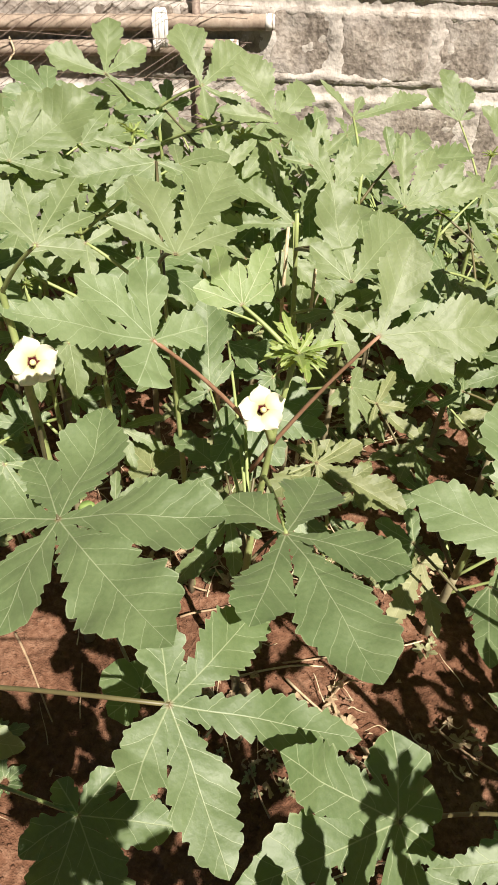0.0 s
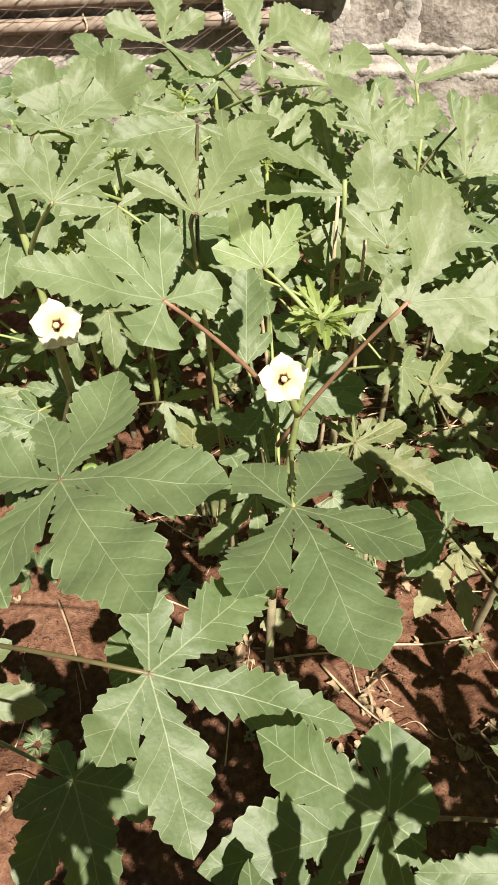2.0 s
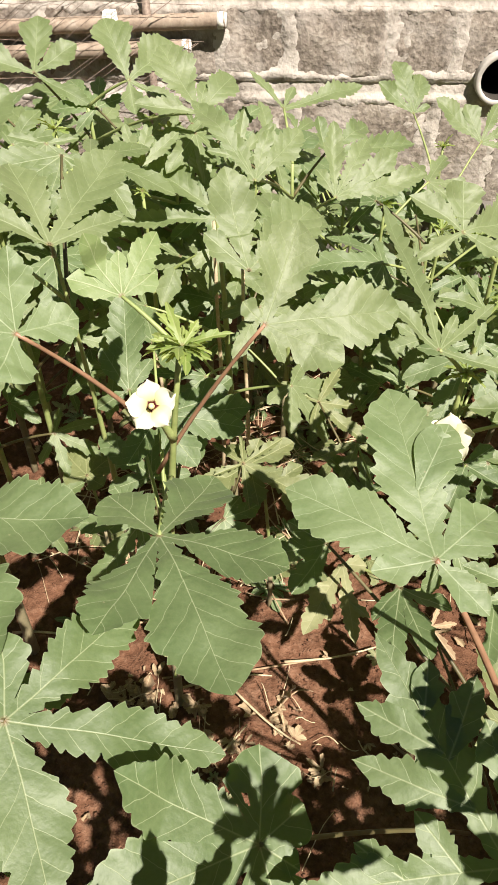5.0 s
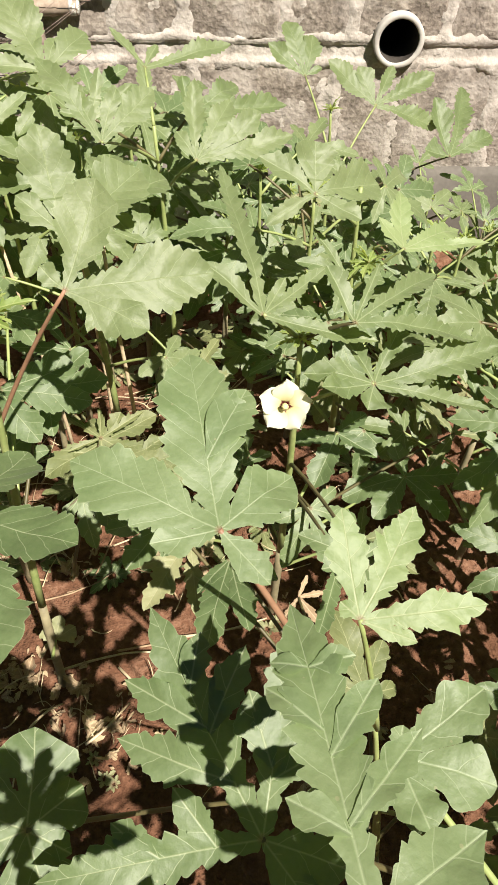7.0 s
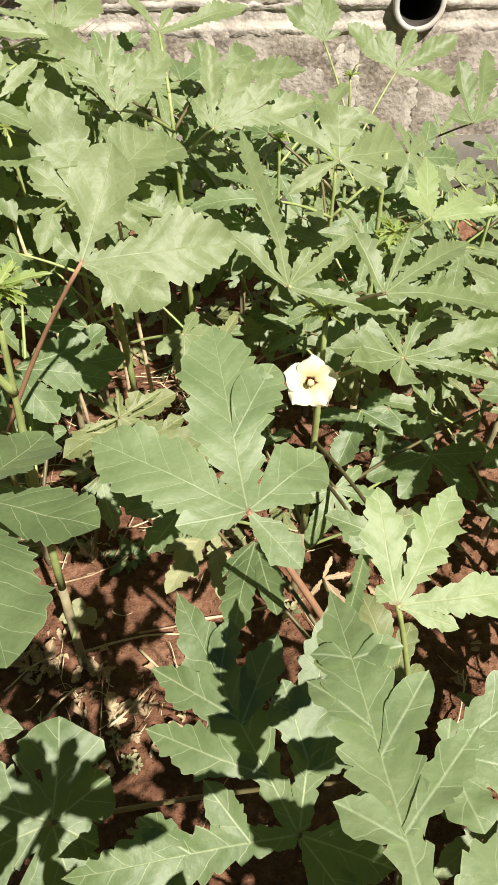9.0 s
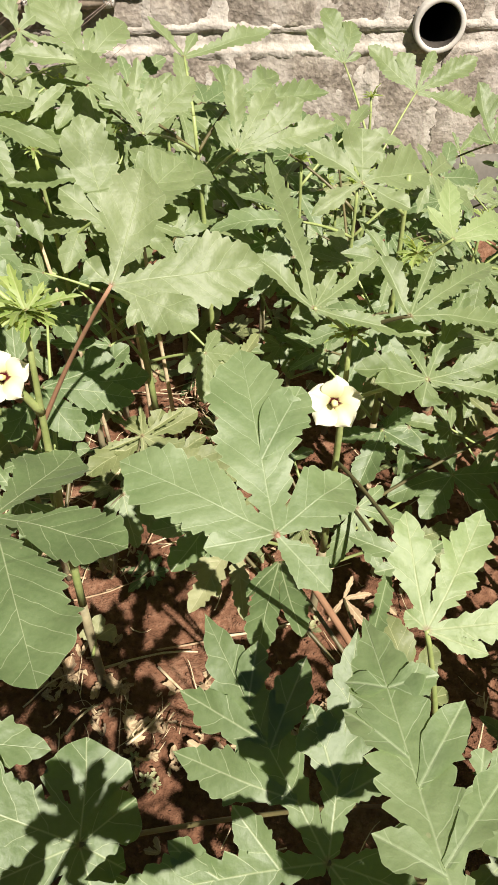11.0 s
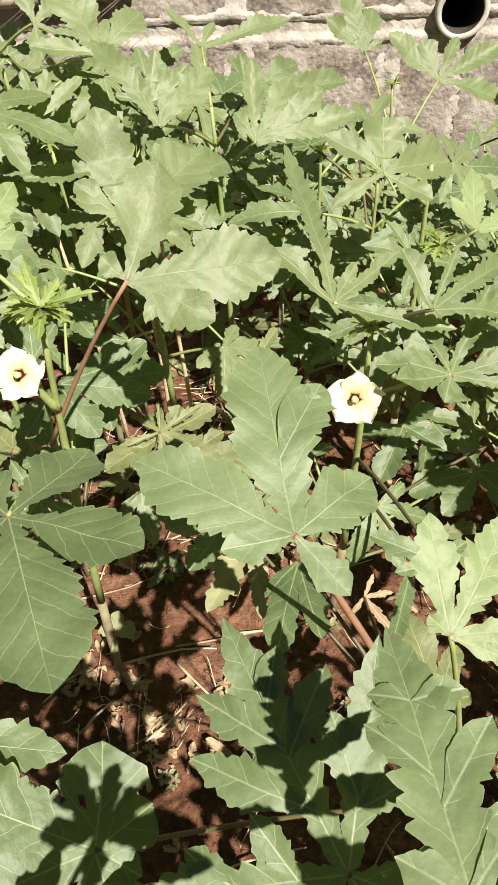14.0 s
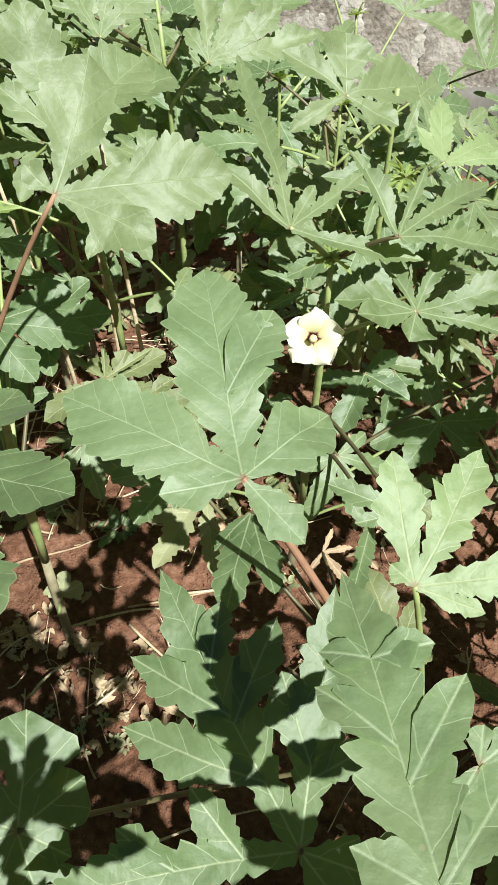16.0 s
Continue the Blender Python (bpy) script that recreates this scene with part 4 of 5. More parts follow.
blade(p6, (0.555, 0.097, 0.950), -5, 0, (99, 0.172, 0.021), (32, 0.071, 0.018), (-174, 0.052, 0.01), (170, 0.022, 0.009, 0, 0, 0.72), (142, 0.039, 0.011, 0, 0, 0.5), (152, 0.035, 0.011, 0, 0, 0.2), (55, 0.053, 0.012, 0, 0, 0.42), (11, 0.028, 0.01, 0, 0, 0.72), (48, 0.066, 0.011, 0, 0, 0.22), mat=LEAF_LIT, fold=0.14, node_at=(0.690, -0.045, 0.741), jag=0.10, point=0.3)
blade(p4, (0.514, 0.176, 0.752), 24, -8, (116, 0.19, 0.023), (77, 0.156, 0.02), (-173, 0.168, 0.021), (-19, 0.066, 0.021), (-54, 0.058, 0.018), (64, 0.07, 0.016, 0, 0, 0.42), (150, 0.076, 0.016, 0, 0, 0.45), (159, 0.097, 0.018, 0, 0, 0.22), (79, 0.046, 0.014, 0, 0, 0.6), (104, 0.058, 0.018, 0, 1, 0.3), (25, 0.045, 0.012, 0, 1, 0.25), (127, 0.052, 0.014, 0, 2, 0.2), (146, 0.044, 0.013, 0, 2, 0.45), node_at=(0.645, 0.199, 0.540), jag=0.10, point=0.3)
blade(p6, (0.596, 0.195, 0.861), 6, 0, (32, 0.074, 0.017), (-14, 0.061, 0.021), (-73, 0.044, 0.016), (-130, 0.036, 0.013), (73, 0.02, 0.008), mat=LEAF_LIT, fold=0.2, node_at=(0.794, 0.013, 0.643))
blade(p7, (0.431, 0.595, 0.533), 6, 0, (-117, 0.118, 0.019), (-83, 0.11, 0.015), (2, 0.034, 0.018), (-171, 0.052, 0.01, 0, 0, 0.35), (-67, 0.028, 0.009, 0, 0, 0.55), (-41, 0.035, 0.008, 0, 1, 0.5), (-114, 0.006, 0.005, 0, 1, 0.4), mat=LEAF_PALE, node_at=(0.533, 0.709, 0.324), jag=0.2)
blade(p0, (0.068, 0.345, 0.600), 6, 0, (156, 0.053, 0.025), (-138, 0.044, 0.024), (87, 0.04, 0.02), (39, 0.061, 0.024), rise=1.4)
blade(w0, (0.291, 0.803, 0.510), 9, 0, (-142, 0.114, 0.03), (135, 0.056, 0.02), (73, 0.05, 0.018), (34, 0.086, 0.023), (-26, 0.158, 0.035), (-76, 0.076, 0.023), (-172, 0.017, 0.013, 0, 0, 0.4), (36, 0.045, 0.016, 0, 4, 0.35), (-82, 0.053, 0.016, 0, 4, 0.45), mat=LEAF_OLD, jag=0.18)
blade(w1, (-0.313, 0.802, 0.420), 11, 0, (140, 0.148, 0.037), (107, 0.134, 0.037), (73, 0.122, 0.043), (-158, 0.076, 0.043), (27, 0.081, 0.037), mat=LEAF_OLD, rise=1.3)
blade(w2, (-0.025, 0.902, 0.360), 11, 0, (137, 0.089, 0.03), (104, 0.085, 0.027), (50, 0.07, 0.033), (-169, 0.047, 0.028), (-33, 0.043, 0.023), mat=LEAF_OLD, rise=1.3)
blade(p12, (0.667, 1.953, 0.661), 37, 19, (156, 0.122, 0.026), (118, 0.157, 0.033), (88, 0.132, 0.028), (46, 0.055, 0.011), mat=LEAF_MID, rise=2.0, point=0.1)
blade(p12, (0.860, 1.950, 0.591), 37, 19, (157, 0.169, 0.034), (131, 0.111, 0.032), (45, 0.199, 0.03), (7, 0.205, 0.03), (80, 0.139, 0.019), mat=LEAF_MID, rise=2.0, point=0.1)
blade(p12, (1.025, 1.750, 0.545), 30, 19, (117, 0.155, 0.033), (77, 0.284, 0.031), (-171, 0.074, 0.03), (45, 0.155, 0.027), mat=LEAF_MID, rise=2.0, point=0.1)

# ---- lower leaves, the plants that fill the bed, and unseen ones that cast shade ----
def fill_leaf(owner, at, size, heading, tilt, side, width=20, mat=None, jag=0.0, count=5):
    spread = random.Random(LEAF_COUNT[0] * 7 + 1)
    angles, lens = ((0, 50, -50, 98, -98), (1, 0.86, 0.86, 0.58, 0.58)) if count == 5 else ((0, 58, -58), (1, 0.8, 0.8))
    lobes = [(heading + a + spread.uniform(-7, 7), size * l * spread.uniform(0.88, 1.1)) for a, l in zip(angles, lens)]
    return leaf(owner, at, tilt, side, width, *lobes, mat=mat, jag=jag, stalk=STALK if spread.random() < 0.35 else STEM, droop=spread.uniform(0.1, 0.3), fine=False, jags=spread.uniform(1.8, 3.0))


def undergrowth(owner, foot, count, low, high, reach, seed, size=(0.08, 0.13), mats=(None,)):
    """Lower leaves of a plant, held out on stalks on all sides."""
    rnd = random.Random(seed)
    for k in range(count):
        a = 2 * math.pi * (k * 0.382 + rnd.uniform(-0.06, 0.06))
        r = reach * rnd.uniform(0.55, 1.0)
        z = low + (high - low) * (k + rnd.random()) / count
        at = (foot[0] + r * math.cos(a), min(foot[1] + r * math.sin(a), 2.17), z)
        fill_leaf(owner, at, rnd.uniform(*size), math.degrees(a) + rnd.uniform(-25, 25), rnd.uniform(10, 42), rnd.uniform(0, 34), rnd.uniform(15, 22), rnd.choice(mats) or (LEAF_OLD if z < 0.42 and rnd.random() < 0.45 else LEAF_MID if rnd.random() < 0.5 else LEAF), 0.38 if rnd.random() < 0.6 else 0.12)


undergrowth(p0, (-0.17, 0.75), 3, 0.36, 0.62, 0.14, 11)
undergrowth(p1, (0.17, 0.72), 3, 0.44, 0.58, 0.10, 12)
# these two tiers on p6 are added out of view as shade casters
undergrowth(p6, (0.84, 0.04), 8, 0.28, 0.46, 0.13, 19, (0.10, 0.14))
undergrowth(p6, (0.84, -0.07), 5, 0.78, 0.92, 0.10, 29, (0.08, 0.10))
undergrowth(p4, (0.71, 0.36), 3, 0.30, 0.50, 0.14, 20)
undergrowth(p3, (-0.42, 0.35), 5, 0.35, 0.75, 0.16, 24)
undergrowth(p7, (0.57, 0.79), 3, 0.22, 0.50, 0.17, 13)
undergrowth(p8, (0.21, 1.10), 6, 0.44, 0.70, 0.18, 14)
undergrowth(p9, (-0.07, 1.48), 8, 0.30, 0.74, 0.22, 15)
undergrowth(p10, (0.34, 1.30), 8, 0.28, 0.70, 0.20, 16)
undergrowth(p11, (0.69, 1.09), 8, 0.25, 0.64, 0.20, 17)
undergrowth(p12, (0.73, 1.78), 5, 0.12, 0.40, 0.16, 18)

BED = (
    ("okra plant crowded among its neighbours", -0.39, 1.06, 0.86, 13), ("okra plant with pale lobed leaves in the thick bed", -0.64, 0.76, 0.84, 8),
    ("okra plant near the wire fence", -0.48, 1.67, 0.69, 9), ("okra plant under the steel bars", -0.89, 1.36, 0.77, 9),
    ("leafy okra plant in the thick of the bed", 0.06, 1.23, 0.78, 8), ("leafy okra plant in the thick of the bed", 0.52, 1.40, 0.68, 9),
    ("okra plant low against the wall", 0.28, 1.75, 0.58, 8), ("okra plant low against the wall", 0.51, 1.88, 0.43, 7),
    ("okra plant with spreading leaves", 0.89, 1.37, 0.57, 9), ("okra plant with spreading leaves", 0.99, 0.92, 0.72, 13),
    ("okra plant at the end of the row", 1.23, 1.22, 0.56, 8), ("okra plant at the end of the row", 1.14, 1.72, 0.38, 7),
    # the one at (1.07, 0.67) is added, mostly out of view, to shade its left
    ("okra plant low against the wall", -0.02, 1.90, 0.53, 7), ("okra plant at the end of the row", 1.07, 0.67, 0.90, 16),
    ("okra plant near the wire fence", -0.24, 1.84, 0.54, 7),
    # out of view to the right and behind the camera, added to shade the foreground
    ("okra plant added out of view to cast shade", 1.11, 0.41, 0.86, 13), ("okra plant added out of view to cast shade", 1.09, -0.24, 0.90, 9), ("okra plant added out of view to cast shade", 0.45, -0.22, 0.95, 0), ("okra plant added out of view to cast shade", 0.77, -0.46, 0.97, 9),
    ("okra plant added out of view to cast shade", 1.25, -0.32, 0.88, 12), ("okra plant added out of view to cast shade", 1.45, -0.31, 0.89, 12), ("okra plant added out of view to cast shade", 1.10, -0.44, 0.87, 12),
    ("leafy okra plant in the thick of the bed", 0.75, 1.33, 0.52, 8), ("leafy okra plant in the thick of the bed", 1.02, 1.12, 0.57, 8),
    ("okra plant low against the wall", 0.62, 1.64, 0.44, 8), ("okra plant with spreading leaves", 1.09, 1.52, 0.44, 7),
    # those at (1.04, 0.34) and (1.22, 0.73) are added as shade casters
    ("okra plant added out of view to cast shade", 1.04, 0.34, 0.48, 11), ("okra plant at the end of the row", 1.22, 0.73, 0.87, 9), ("okra plant at the end of the row", 1.10, 1.62, 0.42, 9), ("okra plant at the end of the row", 1.26, 1.56, 0.44, 8), ("okra plant low against the wall", 0.84, 2.00, 0.32, 7), ("okra plant low against the wall", 0.63, 2.02, 0.33, 7), ("okra plant low against the wall", 1.05, 2.01, 0.31, 7),
    ("leafy okra plant in the thick of the bed", -0.23, 0.97, 0.74, 8), ("leafy okra plant in the thick of the bed", -0.36, 1.36, 0.75, 9), ("leafy okra plant in the thick of the bed", 0.14, 1.51, 0.69, 9), ("okra plant near the wire fence", -0.65, 1.10, 0.79, 9),
    ("leafy okra plant in the thick of the bed", -0.21, 1.20, 0.79, 8), ("leafy okra plant in the thick of the bed", 0.80, 1.63, 0.43, 7), ("okra plant at the end of the row", 1.51, 1.44, 0.54, 7),
)
for n, (words, x, y, tall, many) in enumerate(BED):
    q = plant(words, (x, y, 0), (x + 0.02, y - 0.02, tall), 0.007)
    if many:
        undergrowth(q, (x, y), many, 0.16 if y > 1.3 or x > 0.6 else 0.40, tall + 0.03, 0.19, 40 + n, (0.08, 0.13))
    else:
        undergrowth(q, (x, y), 11, 0.70, tall + 0.04, 0.15, 40 + n, (0.09, 0.13))
    bud_cluster(q, (x + 0.02, y - 0.02, tall), 0.028, 6, 60 + n)
# added below the view; its leaves are set to throw shade on front leaves and soil
q = plant("unseen okra plant added to shade the front leaves", (0.34, -0.14, 0), (0.33, -0.13, 1.06), 0.007)
undergrowth(q, (0.43, -0.04), 7, 0.30, 0.52, 0.11, 96, (0.07, 0.10))
leaf(q, (0.185, -0.080, 1.00), 5, 10, 28, (100, 0.095), (150, 0.11), (50, 0.10), (200, 0.10), (0, 0.09), (-70, 0.08), jag=0.25)
undergrowth(q, (0.29, -0.08), 13, 0.62, 0.92, 0.15, 97, (0.09, 0.12))
undergrowth(q, (0.57, -0.09), 11, 0.62, 0.90, 0.15, 98, (0.08, 0.11))
leaf(q, (0.100, -0.090, 0.93), 5, 10, 24, (95, 0.08), (140, 0.09), (40, 0.08), (220, 0.08))
leaf(q, (0.330, -0.100, 0.96), 8, 0, 24, (80, 0.09), (140, 0.10), (25, 0.09), (200, 0.08))
leaf(q, (0.560, -0.110, 0.95), 8, 0, 24, (95, 0.09), (150, 0.10), (35, 0.10), (210, 0.08))
leaf(q, (0.452, 0.034, 1.00), 5, 10, 30, (85, 0.050), (130, 0.060), (45, 0.060), (180, 0.045), (0, 0.070), (-90, 0.04), jag=0.35)
# further unseen p6 leaves, added so that their shadows darken the foreground
leaf(p6, (0.645, 0.005, 0.985), 5, 10, 24, (140, 0.080), (90, 0.060), (190, 0.075), (30, 0.06), (-80, 0.05))
undergrowth(p6, (0.92, -0.11), 9, 0.72, 0.90, 0.15, 30, (0.09, 0.13))
undergrowth(p6, (0.93, 0.05), 11, 0.58, 0.84, 0.13, 31, (0.09, 0.13))
CROWN = (
    (-0.10, 1.30, 0.86, 11), (0.10, 1.36, 0.83, 11), (0.25, 1.50, 0.75, 11), (0.45, 1.55, 0.65, 10), (0.00, 1.65, 0.75, 10), (-0.50, 1.40, 0.80, 11),
    (0.62, 1.30, 0.68, 10), (-0.25, 1.60, 0.76, 10), (0.75, 1.50, 0.56, 9), (-0.15, 1.05, 0.86, 9),
    (0.92, 1.28, 0.60, 9), (-0.45, 1.75, 0.70, 9), (0.20, 1.80, 0.65, 9), (-0.62, 1.15, 0.84, 9),
)
for n, (x, y, tall, many) in enumerate(CROWN):
    q = plant("okra plant with a crown of pale leaves", (x, y, 0), (x + 0.02, y - 0.02, tall), 0.007)
    undergrowth(q, (x, y), many, tall - 0.26, tall + 0.03, 0.19, 140 + n, (0.10, 0.15), (LEAF_MID, LEAF_MID, LEAF))
    bud_cluster(q, (x + 0.02, y - 0.02, tall), 0.032, 7, 160 + n)
# added out of view; its low leaves only keep sun off the near soil
q = plant("small unseen okra plant added to shade the soil", (0.58, 0.07, 0), (0.58, 0.08, 0.36), 0.006)
undergrowth(q, (0.63, 0.08), 7, 0.24, 0.40, 0.10, 95, (0.07, 0.10))
bud_cluster(p4, (0.591, 0.362, 0.626), 0.011, 9, 27)
pod(p0, (-0.121, 0.702, 0.807), (-0.35, 0.30, -1), 0.062, 0.011)
pod(p0, (0.014, 0.443, 0.814), (0.15, -0.25, -1), 0.040, 0.009)
bud_cluster(p7, (0.573, 0.727, 0.773), 0.026, 7, 21)
bud_cluster(p11, (0.700, 0.991, 0.714), 0.035, 7, 22)
bud_cluster(p12, (0.715, 1.746, 0.657), 0.028, 7, 23)


# ---- steel bars, wire mesh and tie in front of the wall ----
def ribbed_bar(a, b, r, label):
    """A twisted reinforcing bar: a round rod with slanting ribs."""
    a, b = Vector(a), Vector(b)
    long, sides = (b - a).length, 14
    n = int(long / 0.0045)
    way = (b - a).normalized()
    u = way.orthogonal().normalized()
    w = way.cross(u)
    verts, faces = [], []
    for i in range(n + 1):
        c = a.lerp(b, i / n)
        for k in range(sides):
            ang = 2 * math.pi * k / sides
            wave = math.cos(2 * math.pi * (i * long / n / 0.046) + ang)
            rr = r * (1 + 0.09 * max(0.0, wave - 0.72) / 0.28 + 0.03 * noise.noise((c.x * 30, k, 0)))
            verts.append(c + rr * (math.cos(ang) * u + math.sin(ang) * w))
    for i in range(n):
        for k in range(sides):
            p, q = i * sides + k, i * sides + (k + 1) % sides
            faces.append((p, q, q + sides, p + sides))
    faces += [tuple(range(sides - 1, -1, -1)), tuple(range(n * sides, (n + 1) * sides))]
    ob = new("steel_bar", mesh_of("steel_bar", [v - a for v in verts], faces, IRON))
    ob.location = a
    part("painted_end", mesh_of("painted_end", *tube([b - a - way * 0.022, b - a - way * 0.010, b - a + way * 0.004], [r * 1.06, r * 1.06, r * 0.92], 14), CLOTH), ob, "white-painted end of the bar")
    return tagged(ob, label, "steel bar", "steel bars before the wall")


ribbed_bar((-1.7, 2.265, 0.735), (0.15, 2.263, 0.800), 0.021, "thick rust-brown ribbed steel bar, upper of two")
ribbed_bar((-1.7, 2.265, 0.665), (0.045, 2.263, 0.730), 0.021, "thick rust-brown ribbed steel bar, lower of two")

post = new("fence_post", mesh_of("fence_post", *tube([(0, 0, -0.05), (0.002, 0, 0.4), (0, 0, 0.95)], [0.012, 0.0115, 0.012], 8), WIRE))
post.location = (-0.075, 2.270, 0)
tagged(post, "thin dark iron fence post carrying the bars", "post")
copy_thing(post, pose(-1.2, 2.270, 0))


def build_mesh():
    """Rusty wire fence: slanting wires crossed by a few level ones."""
    fence = new("wire_fence")
    fence.location = (-0.72, 2.224, 0.38)
    tagged(fence, "rusty wire fence of thin slanting wires", "wire fence")
    rnd = random.Random(8)
    x = -1.9
    while x < 0.78:
        lean, top = 1.0 + rnd.uniform(-0.06, 0.06), 0.62
        ends = [s for s in (0, 0.2, 0.4, 0.6, 0.8, 1.0) if -0.95 <= x + lean * s <= 0.82]
        if len(ends) > 1:
            pts = [(x + lean * s, 0.004 * math.sin(9 * s + x), top * s) for s in ends]
            part("slant_wire", mesh_of("slant_wire", *tube(pts, [0.0008] * len(pts), 5), WIRE), fence)
        x += 0.050 + rnd.uniform(-0.006, 0.008)
    for z in (0.06, 0.16, 0.27, 0.375, 0.47, 0.58):
        pts = [(-0.95 + 0.176 * i, 0.003, z + 0.006 * math.sin(2.1 * i + z * 20)) for i in range(11)]
        part("level_wire", mesh_of("level_wire", *tube(pts, [0.0009] * 11, 5), WIRE), fence)


build_mesh()


def build_tie():
    """A strip of white cloth knotted round both bars."""
    pts = []
    for k in range(60):
        a = 2 * math.pi * k / 10
        pts.append((-0.195 + 0.006 * k / 10 + 0.004 * math.sin(a * 1.7), 2.263 + 0.026 * math.cos(a), 0.770 + 0.052 * math.sin(a)))
    me = mesh_of("cloth_tie", *tube([Vector(p) - Vector((-0.195, 2.263, 0.770)) for p in pts], [0.006] * 60, 6), CLOTH)
    ob = new("cloth_tie", me)
    ob.location = (-0.195, 2.263, 0.770)
    tagged(ob, "strip of dirty white cloth knotted round the bars", "cloth tie")
    loop = [(0, -0.03 - 0.004 * math.sin(i), -0.02 - 0.006 * i) if i < 4 else (0.004 * (i - 3), -0.036, -0.045 + 0.006 * (i - 4)) for i in range(9)]
    part("loose_end", mesh_of("loose_end", *tube(loop, [0.005] * 9, 6), CLOTH), ob)


build_tie()
hook = new("dry_tendril", mesh_of("dry_tendril", *tube([(0.012 * math.sin(0.5 * i), -0.02 - 0.003 * i, 0.03 - 0.008 * i + 0.004 * math.cos(i)) for i in range(10)], [0.003] * 10, 6), STRAW))
hook.location = (-0.63, 2.263, 0.705)
tagged(hook, "dry straw-coloured tendril hooked over a steel bar", "tendril")


# ---- litter and weeds on the soil ----
def lay(x, y, up=0.004):
    return ground_height(x, y) + up


def dry_leaf(x, y, size, seed):
    rnd = random.Random(seed)
    lobes = [(a + rnd.uniform(-12, 12), size * l * rnd.uniform(0.8, 1.15)) for a, l in ((0, 1), (60, 0.8), (-60, 0.8), (140, 0.5), (-140, 0.5))][: rnd.choice((1, 2, 2, 3))]
    me = leaf_mesh(lobes, rnd.uniform(20, 34), LEAF_DRY, seed, rnd.uniform(-1.3, 1.0), rnd.uniform(0.4, 1.3), 1.2, 0.35, False)
    ob = new("dry_leaf", me)
    ob.matrix_basis = pose(x, y, lay(x, y, 0.012), rnd.uniform(-28, 28), rnd.uniform(-28, 28), rnd.uniform(0, 360))
    return tagged(ob, "curled pale brown dead leaf lying on the soil", "dead leaf", "dead leaves on the soil")


def straw(x, y, long, turn, mat, thick, seed):
    r = random.Random(seed)
    pts, rad = [], []
    for i in range(7):
        s = i / 6 - 0.5
        px, py = x + long * s * math.cos(turn), y + long * s * math.sin(turn) + 0.012 * math.sin(3 * s + seed)
        pts.append(Vector((px - x, py - y, 0.010 + 0.010 * math.sin(2.2 * s + seed) ** 2 + r.uniform(0, 0.004))))
        rad.append(thick * (1.1 - 0.5 * i / 6))
    ob = new("dry_stalk", mesh_of("dry_stalk", *tube(pts, rad, 6), mat))
    ob.location = (x, y, ground_height(x, y) + 0.004)
    return tagged(ob, "thin dry stalk lying on the soil", "dry stalk", "dry stalks on the soil")


rnd = random.Random(77)
LITTER_SPOTS = ((0.051, 0.645), (0.089, 0.622), (0.222, 0.525), (0.182, 0.578), (0.298, 0.485), (0.416, 0.502), (0.361, 0.62), (0.586, 0.535), (0.66, 0.98), (0.44, 0.90), (0.33, 0.98), (0.76, 0.86), (-0.04, 0.92), (0.14, 0.88))
for n, (x, y) in enumerate(LITTER_SPOTS):
    for k in range(13):
        dry_leaf(x + rnd.gauss(0, 0.034), y + rnd.gauss(0, 0.030), rnd.uniform(0.010, 0.034), 300 + 13 * n + k)
    for k in range(6):
        straw(x + rnd.gauss(0, 0.04), y + rnd.gauss(0, 0.035), rnd.uniform(0.02, 0.05), rnd.uniform(0, 3.14), STRAW, rnd.uniform(0.0006, 0.0012), 500 + 7 * n + k)
for n in range(60):
    dry_leaf(rnd.uniform(-0.5, 1.1), rnd.uniform(0.3, 1.7), rnd.uniform(0.012, 0.034), 700 + n)


for n, (x, y) in enumerate(((0.222, 0.525), (0.089, 0.622), (0.051, 0.645))):
    dry_leaf(x, y, 0.048 - 0.006 * n, 660 + n)


for n, (x, y, long, turn) in enumerate(((0.317, 0.708, 0.40, 0.12), (0.24, 0.66, 0.20, 0.12), (0.14, 0.55, 0.09, 0.9), (0.10, 0.80, 0.16, 0.5), (0.33, 0.60, 0.16, -0.6), (0.26, 0.54, 0.10, 0.8), (0.62, 0.52, 0.18, -0.7), (0.36, 0.30, 0.30, 0.25), (-0.10, 0.74, 0.22, -0.1), (-0.25, 0.62, 0.2, -0.9), (0.46, 0.74, 0.20, 0.3))):
    straw(x, y, long, turn, STRAW if n % 3 else WOOD, 0.0026, n)
for n in range(90):
    straw(rnd.uniform(-0.5, 1.0), rnd.uniform(0.35, 1.6), rnd.uniform(0.03, 0.13), rnd.uniform(0, 3.14), STRAW if rnd.random() < 0.6 else WOOD, rnd.uniform(0.0008, 0.0019), 50 + n)


for n in range(70):
    straw(rnd.uniform(-0.25, 0.35), rnd.uniform(0.85, 1.3), rnd.uniform(0.06, 0.18), rnd.uniform(0, 3.14), STRAW if rnd.random() < 0.5 else WOOD, rnd.uniform(0.0010, 0.0024), 350 + n)
for n in range(80):
    straw(rnd.gauss(0.37, 0.09), rnd.gauss(1.38, 0.13), rnd.uniform(0.06, 0.18), rnd.uniform(0, 3.14), STRAW if rnd.random() < 0.7 else WOOD, rnd.uniform(0.0010, 0.0022), 250 + n)


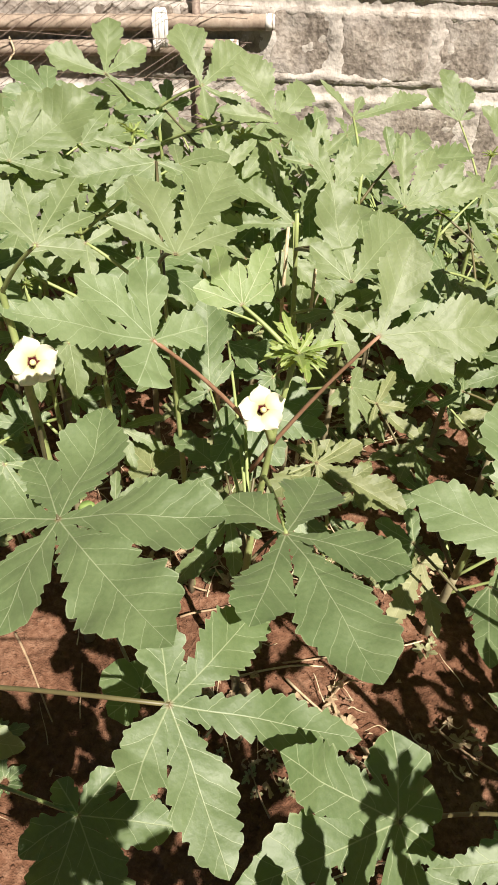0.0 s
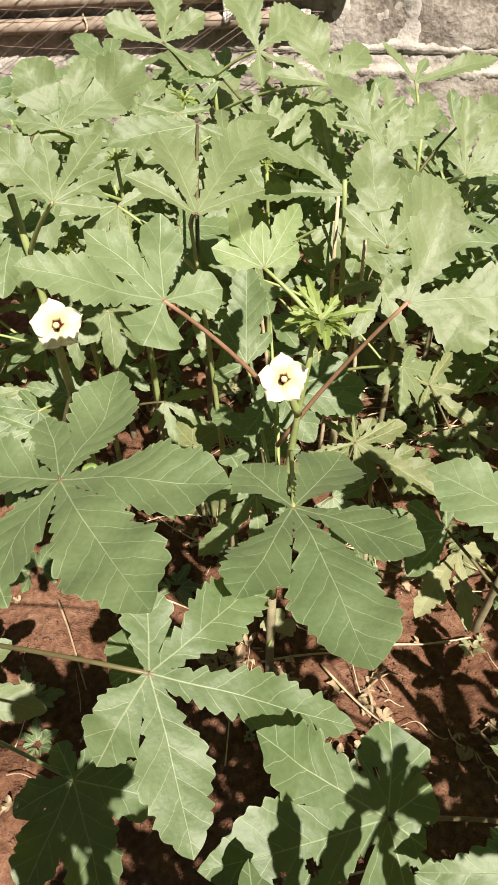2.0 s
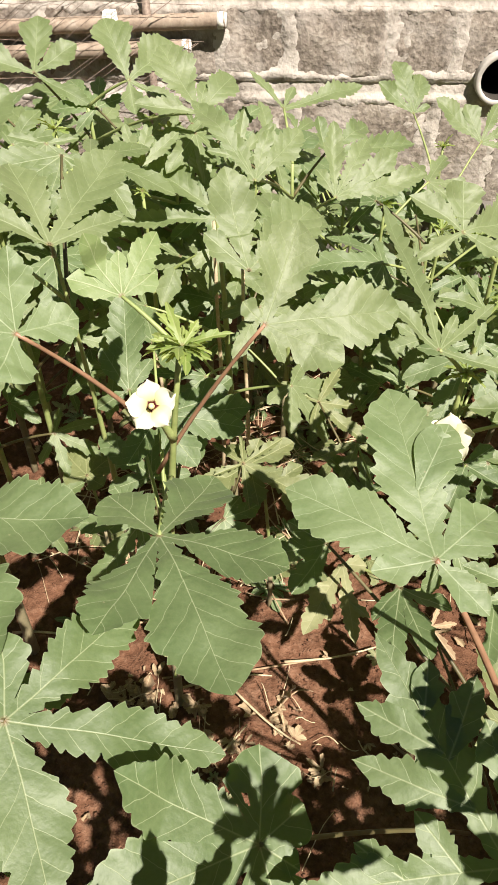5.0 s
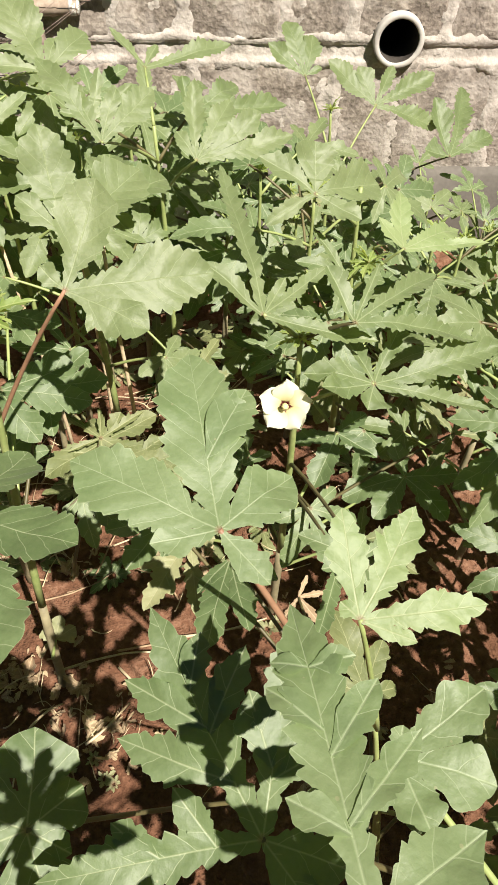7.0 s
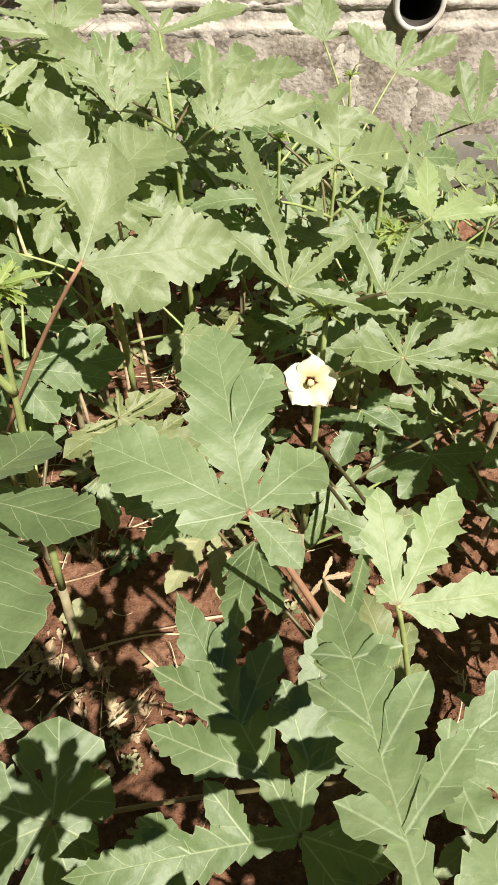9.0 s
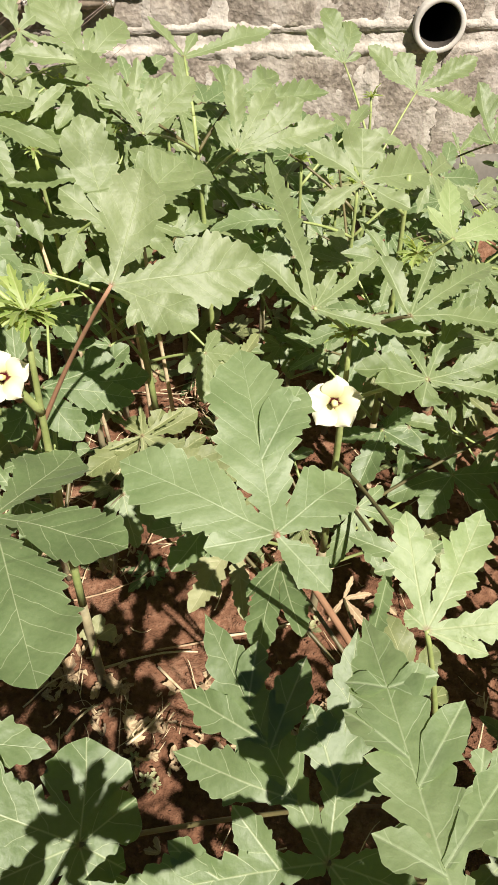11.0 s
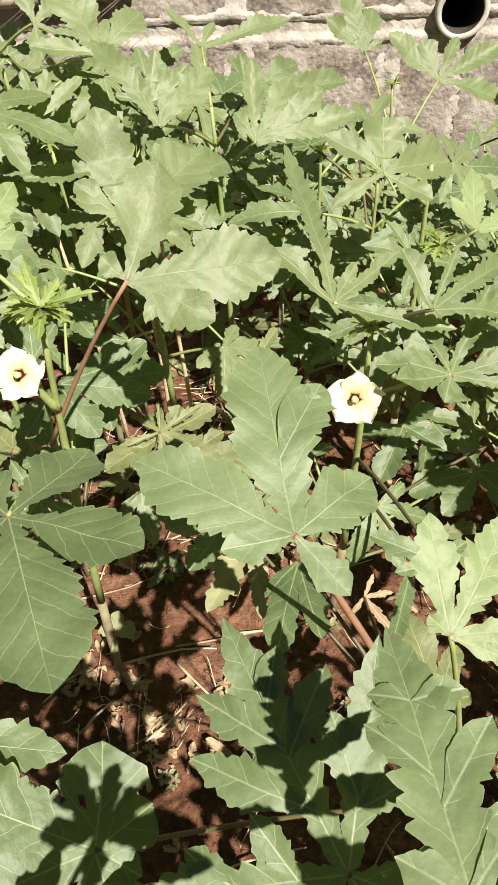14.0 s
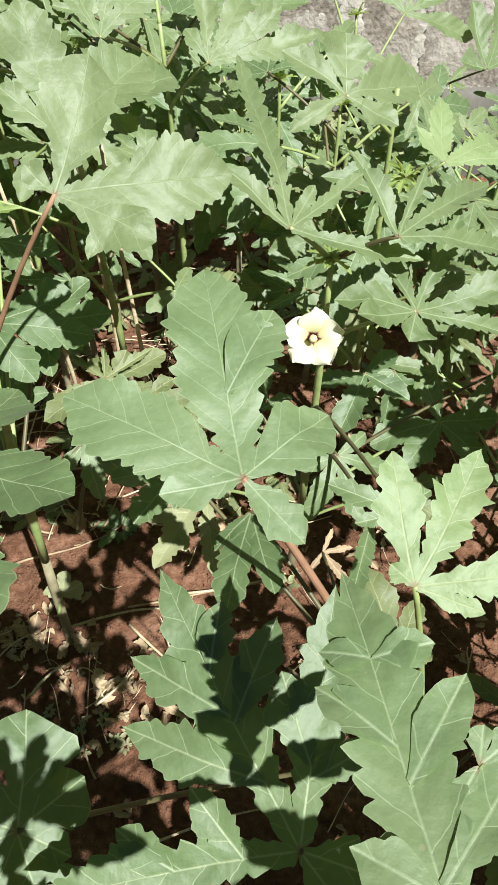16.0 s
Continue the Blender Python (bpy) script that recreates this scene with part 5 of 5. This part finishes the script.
def weed(x, y, size, seed, mat):
    """A small rosette of cut leaves on the soil."""
    r = random.Random(seed)
    ob = new("weed")
    ob.location = (x, y, ground_height(x, y))
    tagged(ob, "small green weed with cut leaves growing from the soil", "weed", "weeds on the soil")
    for k in range(r.randint(5, 8)):
        a, up = 360 * k / 6 + r.uniform(-25, 25), r.uniform(10, 50)
        l = size * r.uniform(0.6, 1.2)
        me = leaf_mesh([(0, l), (52, 0.62 * l), (-52, 0.62 * l)], r.uniform(20, 27), mat, seed * 13 + k, 0.4, 0.25, 1.0, 0.25, False)
        part("leaf", me, ob, "", Matrix.Translation((0, 0, 0.008)) @ pose(0, 0, 0, 0, 0, a) @ pose(0.2 * l, 0, 0, 0, -up, 0))
    return ob


for n, (x, y, z) in enumerate(((0.33, 0.90, 0.06), (0.40, 0.98, 0.07), (0.22, 0.88, 0.05), (0.05, 0.90, 0.06), (-0.08, 0.80, 0.05), (-0.30, 0.50, 0.05), (-0.25, 0.42, 0.04), (0.14, 0.50, 0.014), (0.20, 0.46, 0.015), (0.28, 0.44, 0.014), (0.24, 0.48, 0.013), (0.21, 0.43, 0.012), (0.262, 0.448, 0.016), (0.557, 0.739, 0.022), (0.575, 0.755, 0.016), (0.55, 1.0, 0.07))):
    weed(x, y, z, 900 + n, LEAF_PALE if z < 0.025 else LEAF_OLD if n % 2 else LEAF)
for n in range(70):
    x, y, size, mat = rnd.uniform(-0.6, 1.2), rnd.uniform(0.75, 1.9), rnd.uniform(0.025, 0.08), rnd.choice((LEAF, LEAF_OLD, LEAF_OLD, LEAF_PALE))
    if not (-0.3 < x < 0.95 and y < 1.05):
        weed(x, y, size, 1000 + n, mat)


def build_crumbs():
    """Loose clods and crumbs of soil, strewn thickly."""
    r = random.Random(12)
    verts, faces = [], []
    base = bmesh.new()
    bmesh.ops.create_icosphere(base, subdivisions=1, radius=1)
    ico_v, ico_f = [v.co.copy() for v in base.verts], [[v.index for v in f.verts] for f in base.faces]
    base.free()
    for n in range(15000):
        x, y = r.uniform(-0.5, 1.1), r.uniform(0.2, 1.3)
        s = 0.0008 + 0.0044 * r.random() ** 3.5
        z = ground_height(x, y)
        k, turn = len(verts), r.uniform(0, 6.28)
        for v in ico_v:
            j = 1 + 0.45 * noise.noise(v * 1.7 + Vector((n, 0, 0)))
            vx, vy = v.x * math.cos(turn) - v.y * math.sin(turn), v.x * math.sin(turn) + v.y * math.cos(turn)
            verts.append((x + s * j * vx, y + s * j * vy * 0.8, z + s * (0.25 + 0.7 * j * v.z)))
        faces += [[k + i for i in f] for f in ico_f]
    tagged(new("soil_crumbs", mesh_of("soil_crumbs", verts, faces, SOIL)), "loose crumbs and clods of red soil", "soil crumbs", kind="stuff")


build_crumbs()

for n, (x, y, lean_x, tall) in enumerate(((0.20, 1.19, 0.02, 0.76), (0.262, 1.14, 0.01, 0.72), (0.08, 1.24, -0.02, 0.70))):
    pts = [(lean_x * t + 0.006 * math.sin(5 * t), -0.05 * t, tall * t - 0.02) for t in (0, 0.2, 0.4, 0.6, 0.8, 1.0)]
    stick = new("dry_stalk", mesh_of("dry_stalk", *tube(pts, [0.005, 0.0048, 0.0045, 0.004, 0.0036, 0.003], 7), STRAW))
    stick.location = (x, y, ground_height(x, y))
    tagged(stick, "pale bare stalk standing among the leaves", "dry stalk", "standing dry stalks")
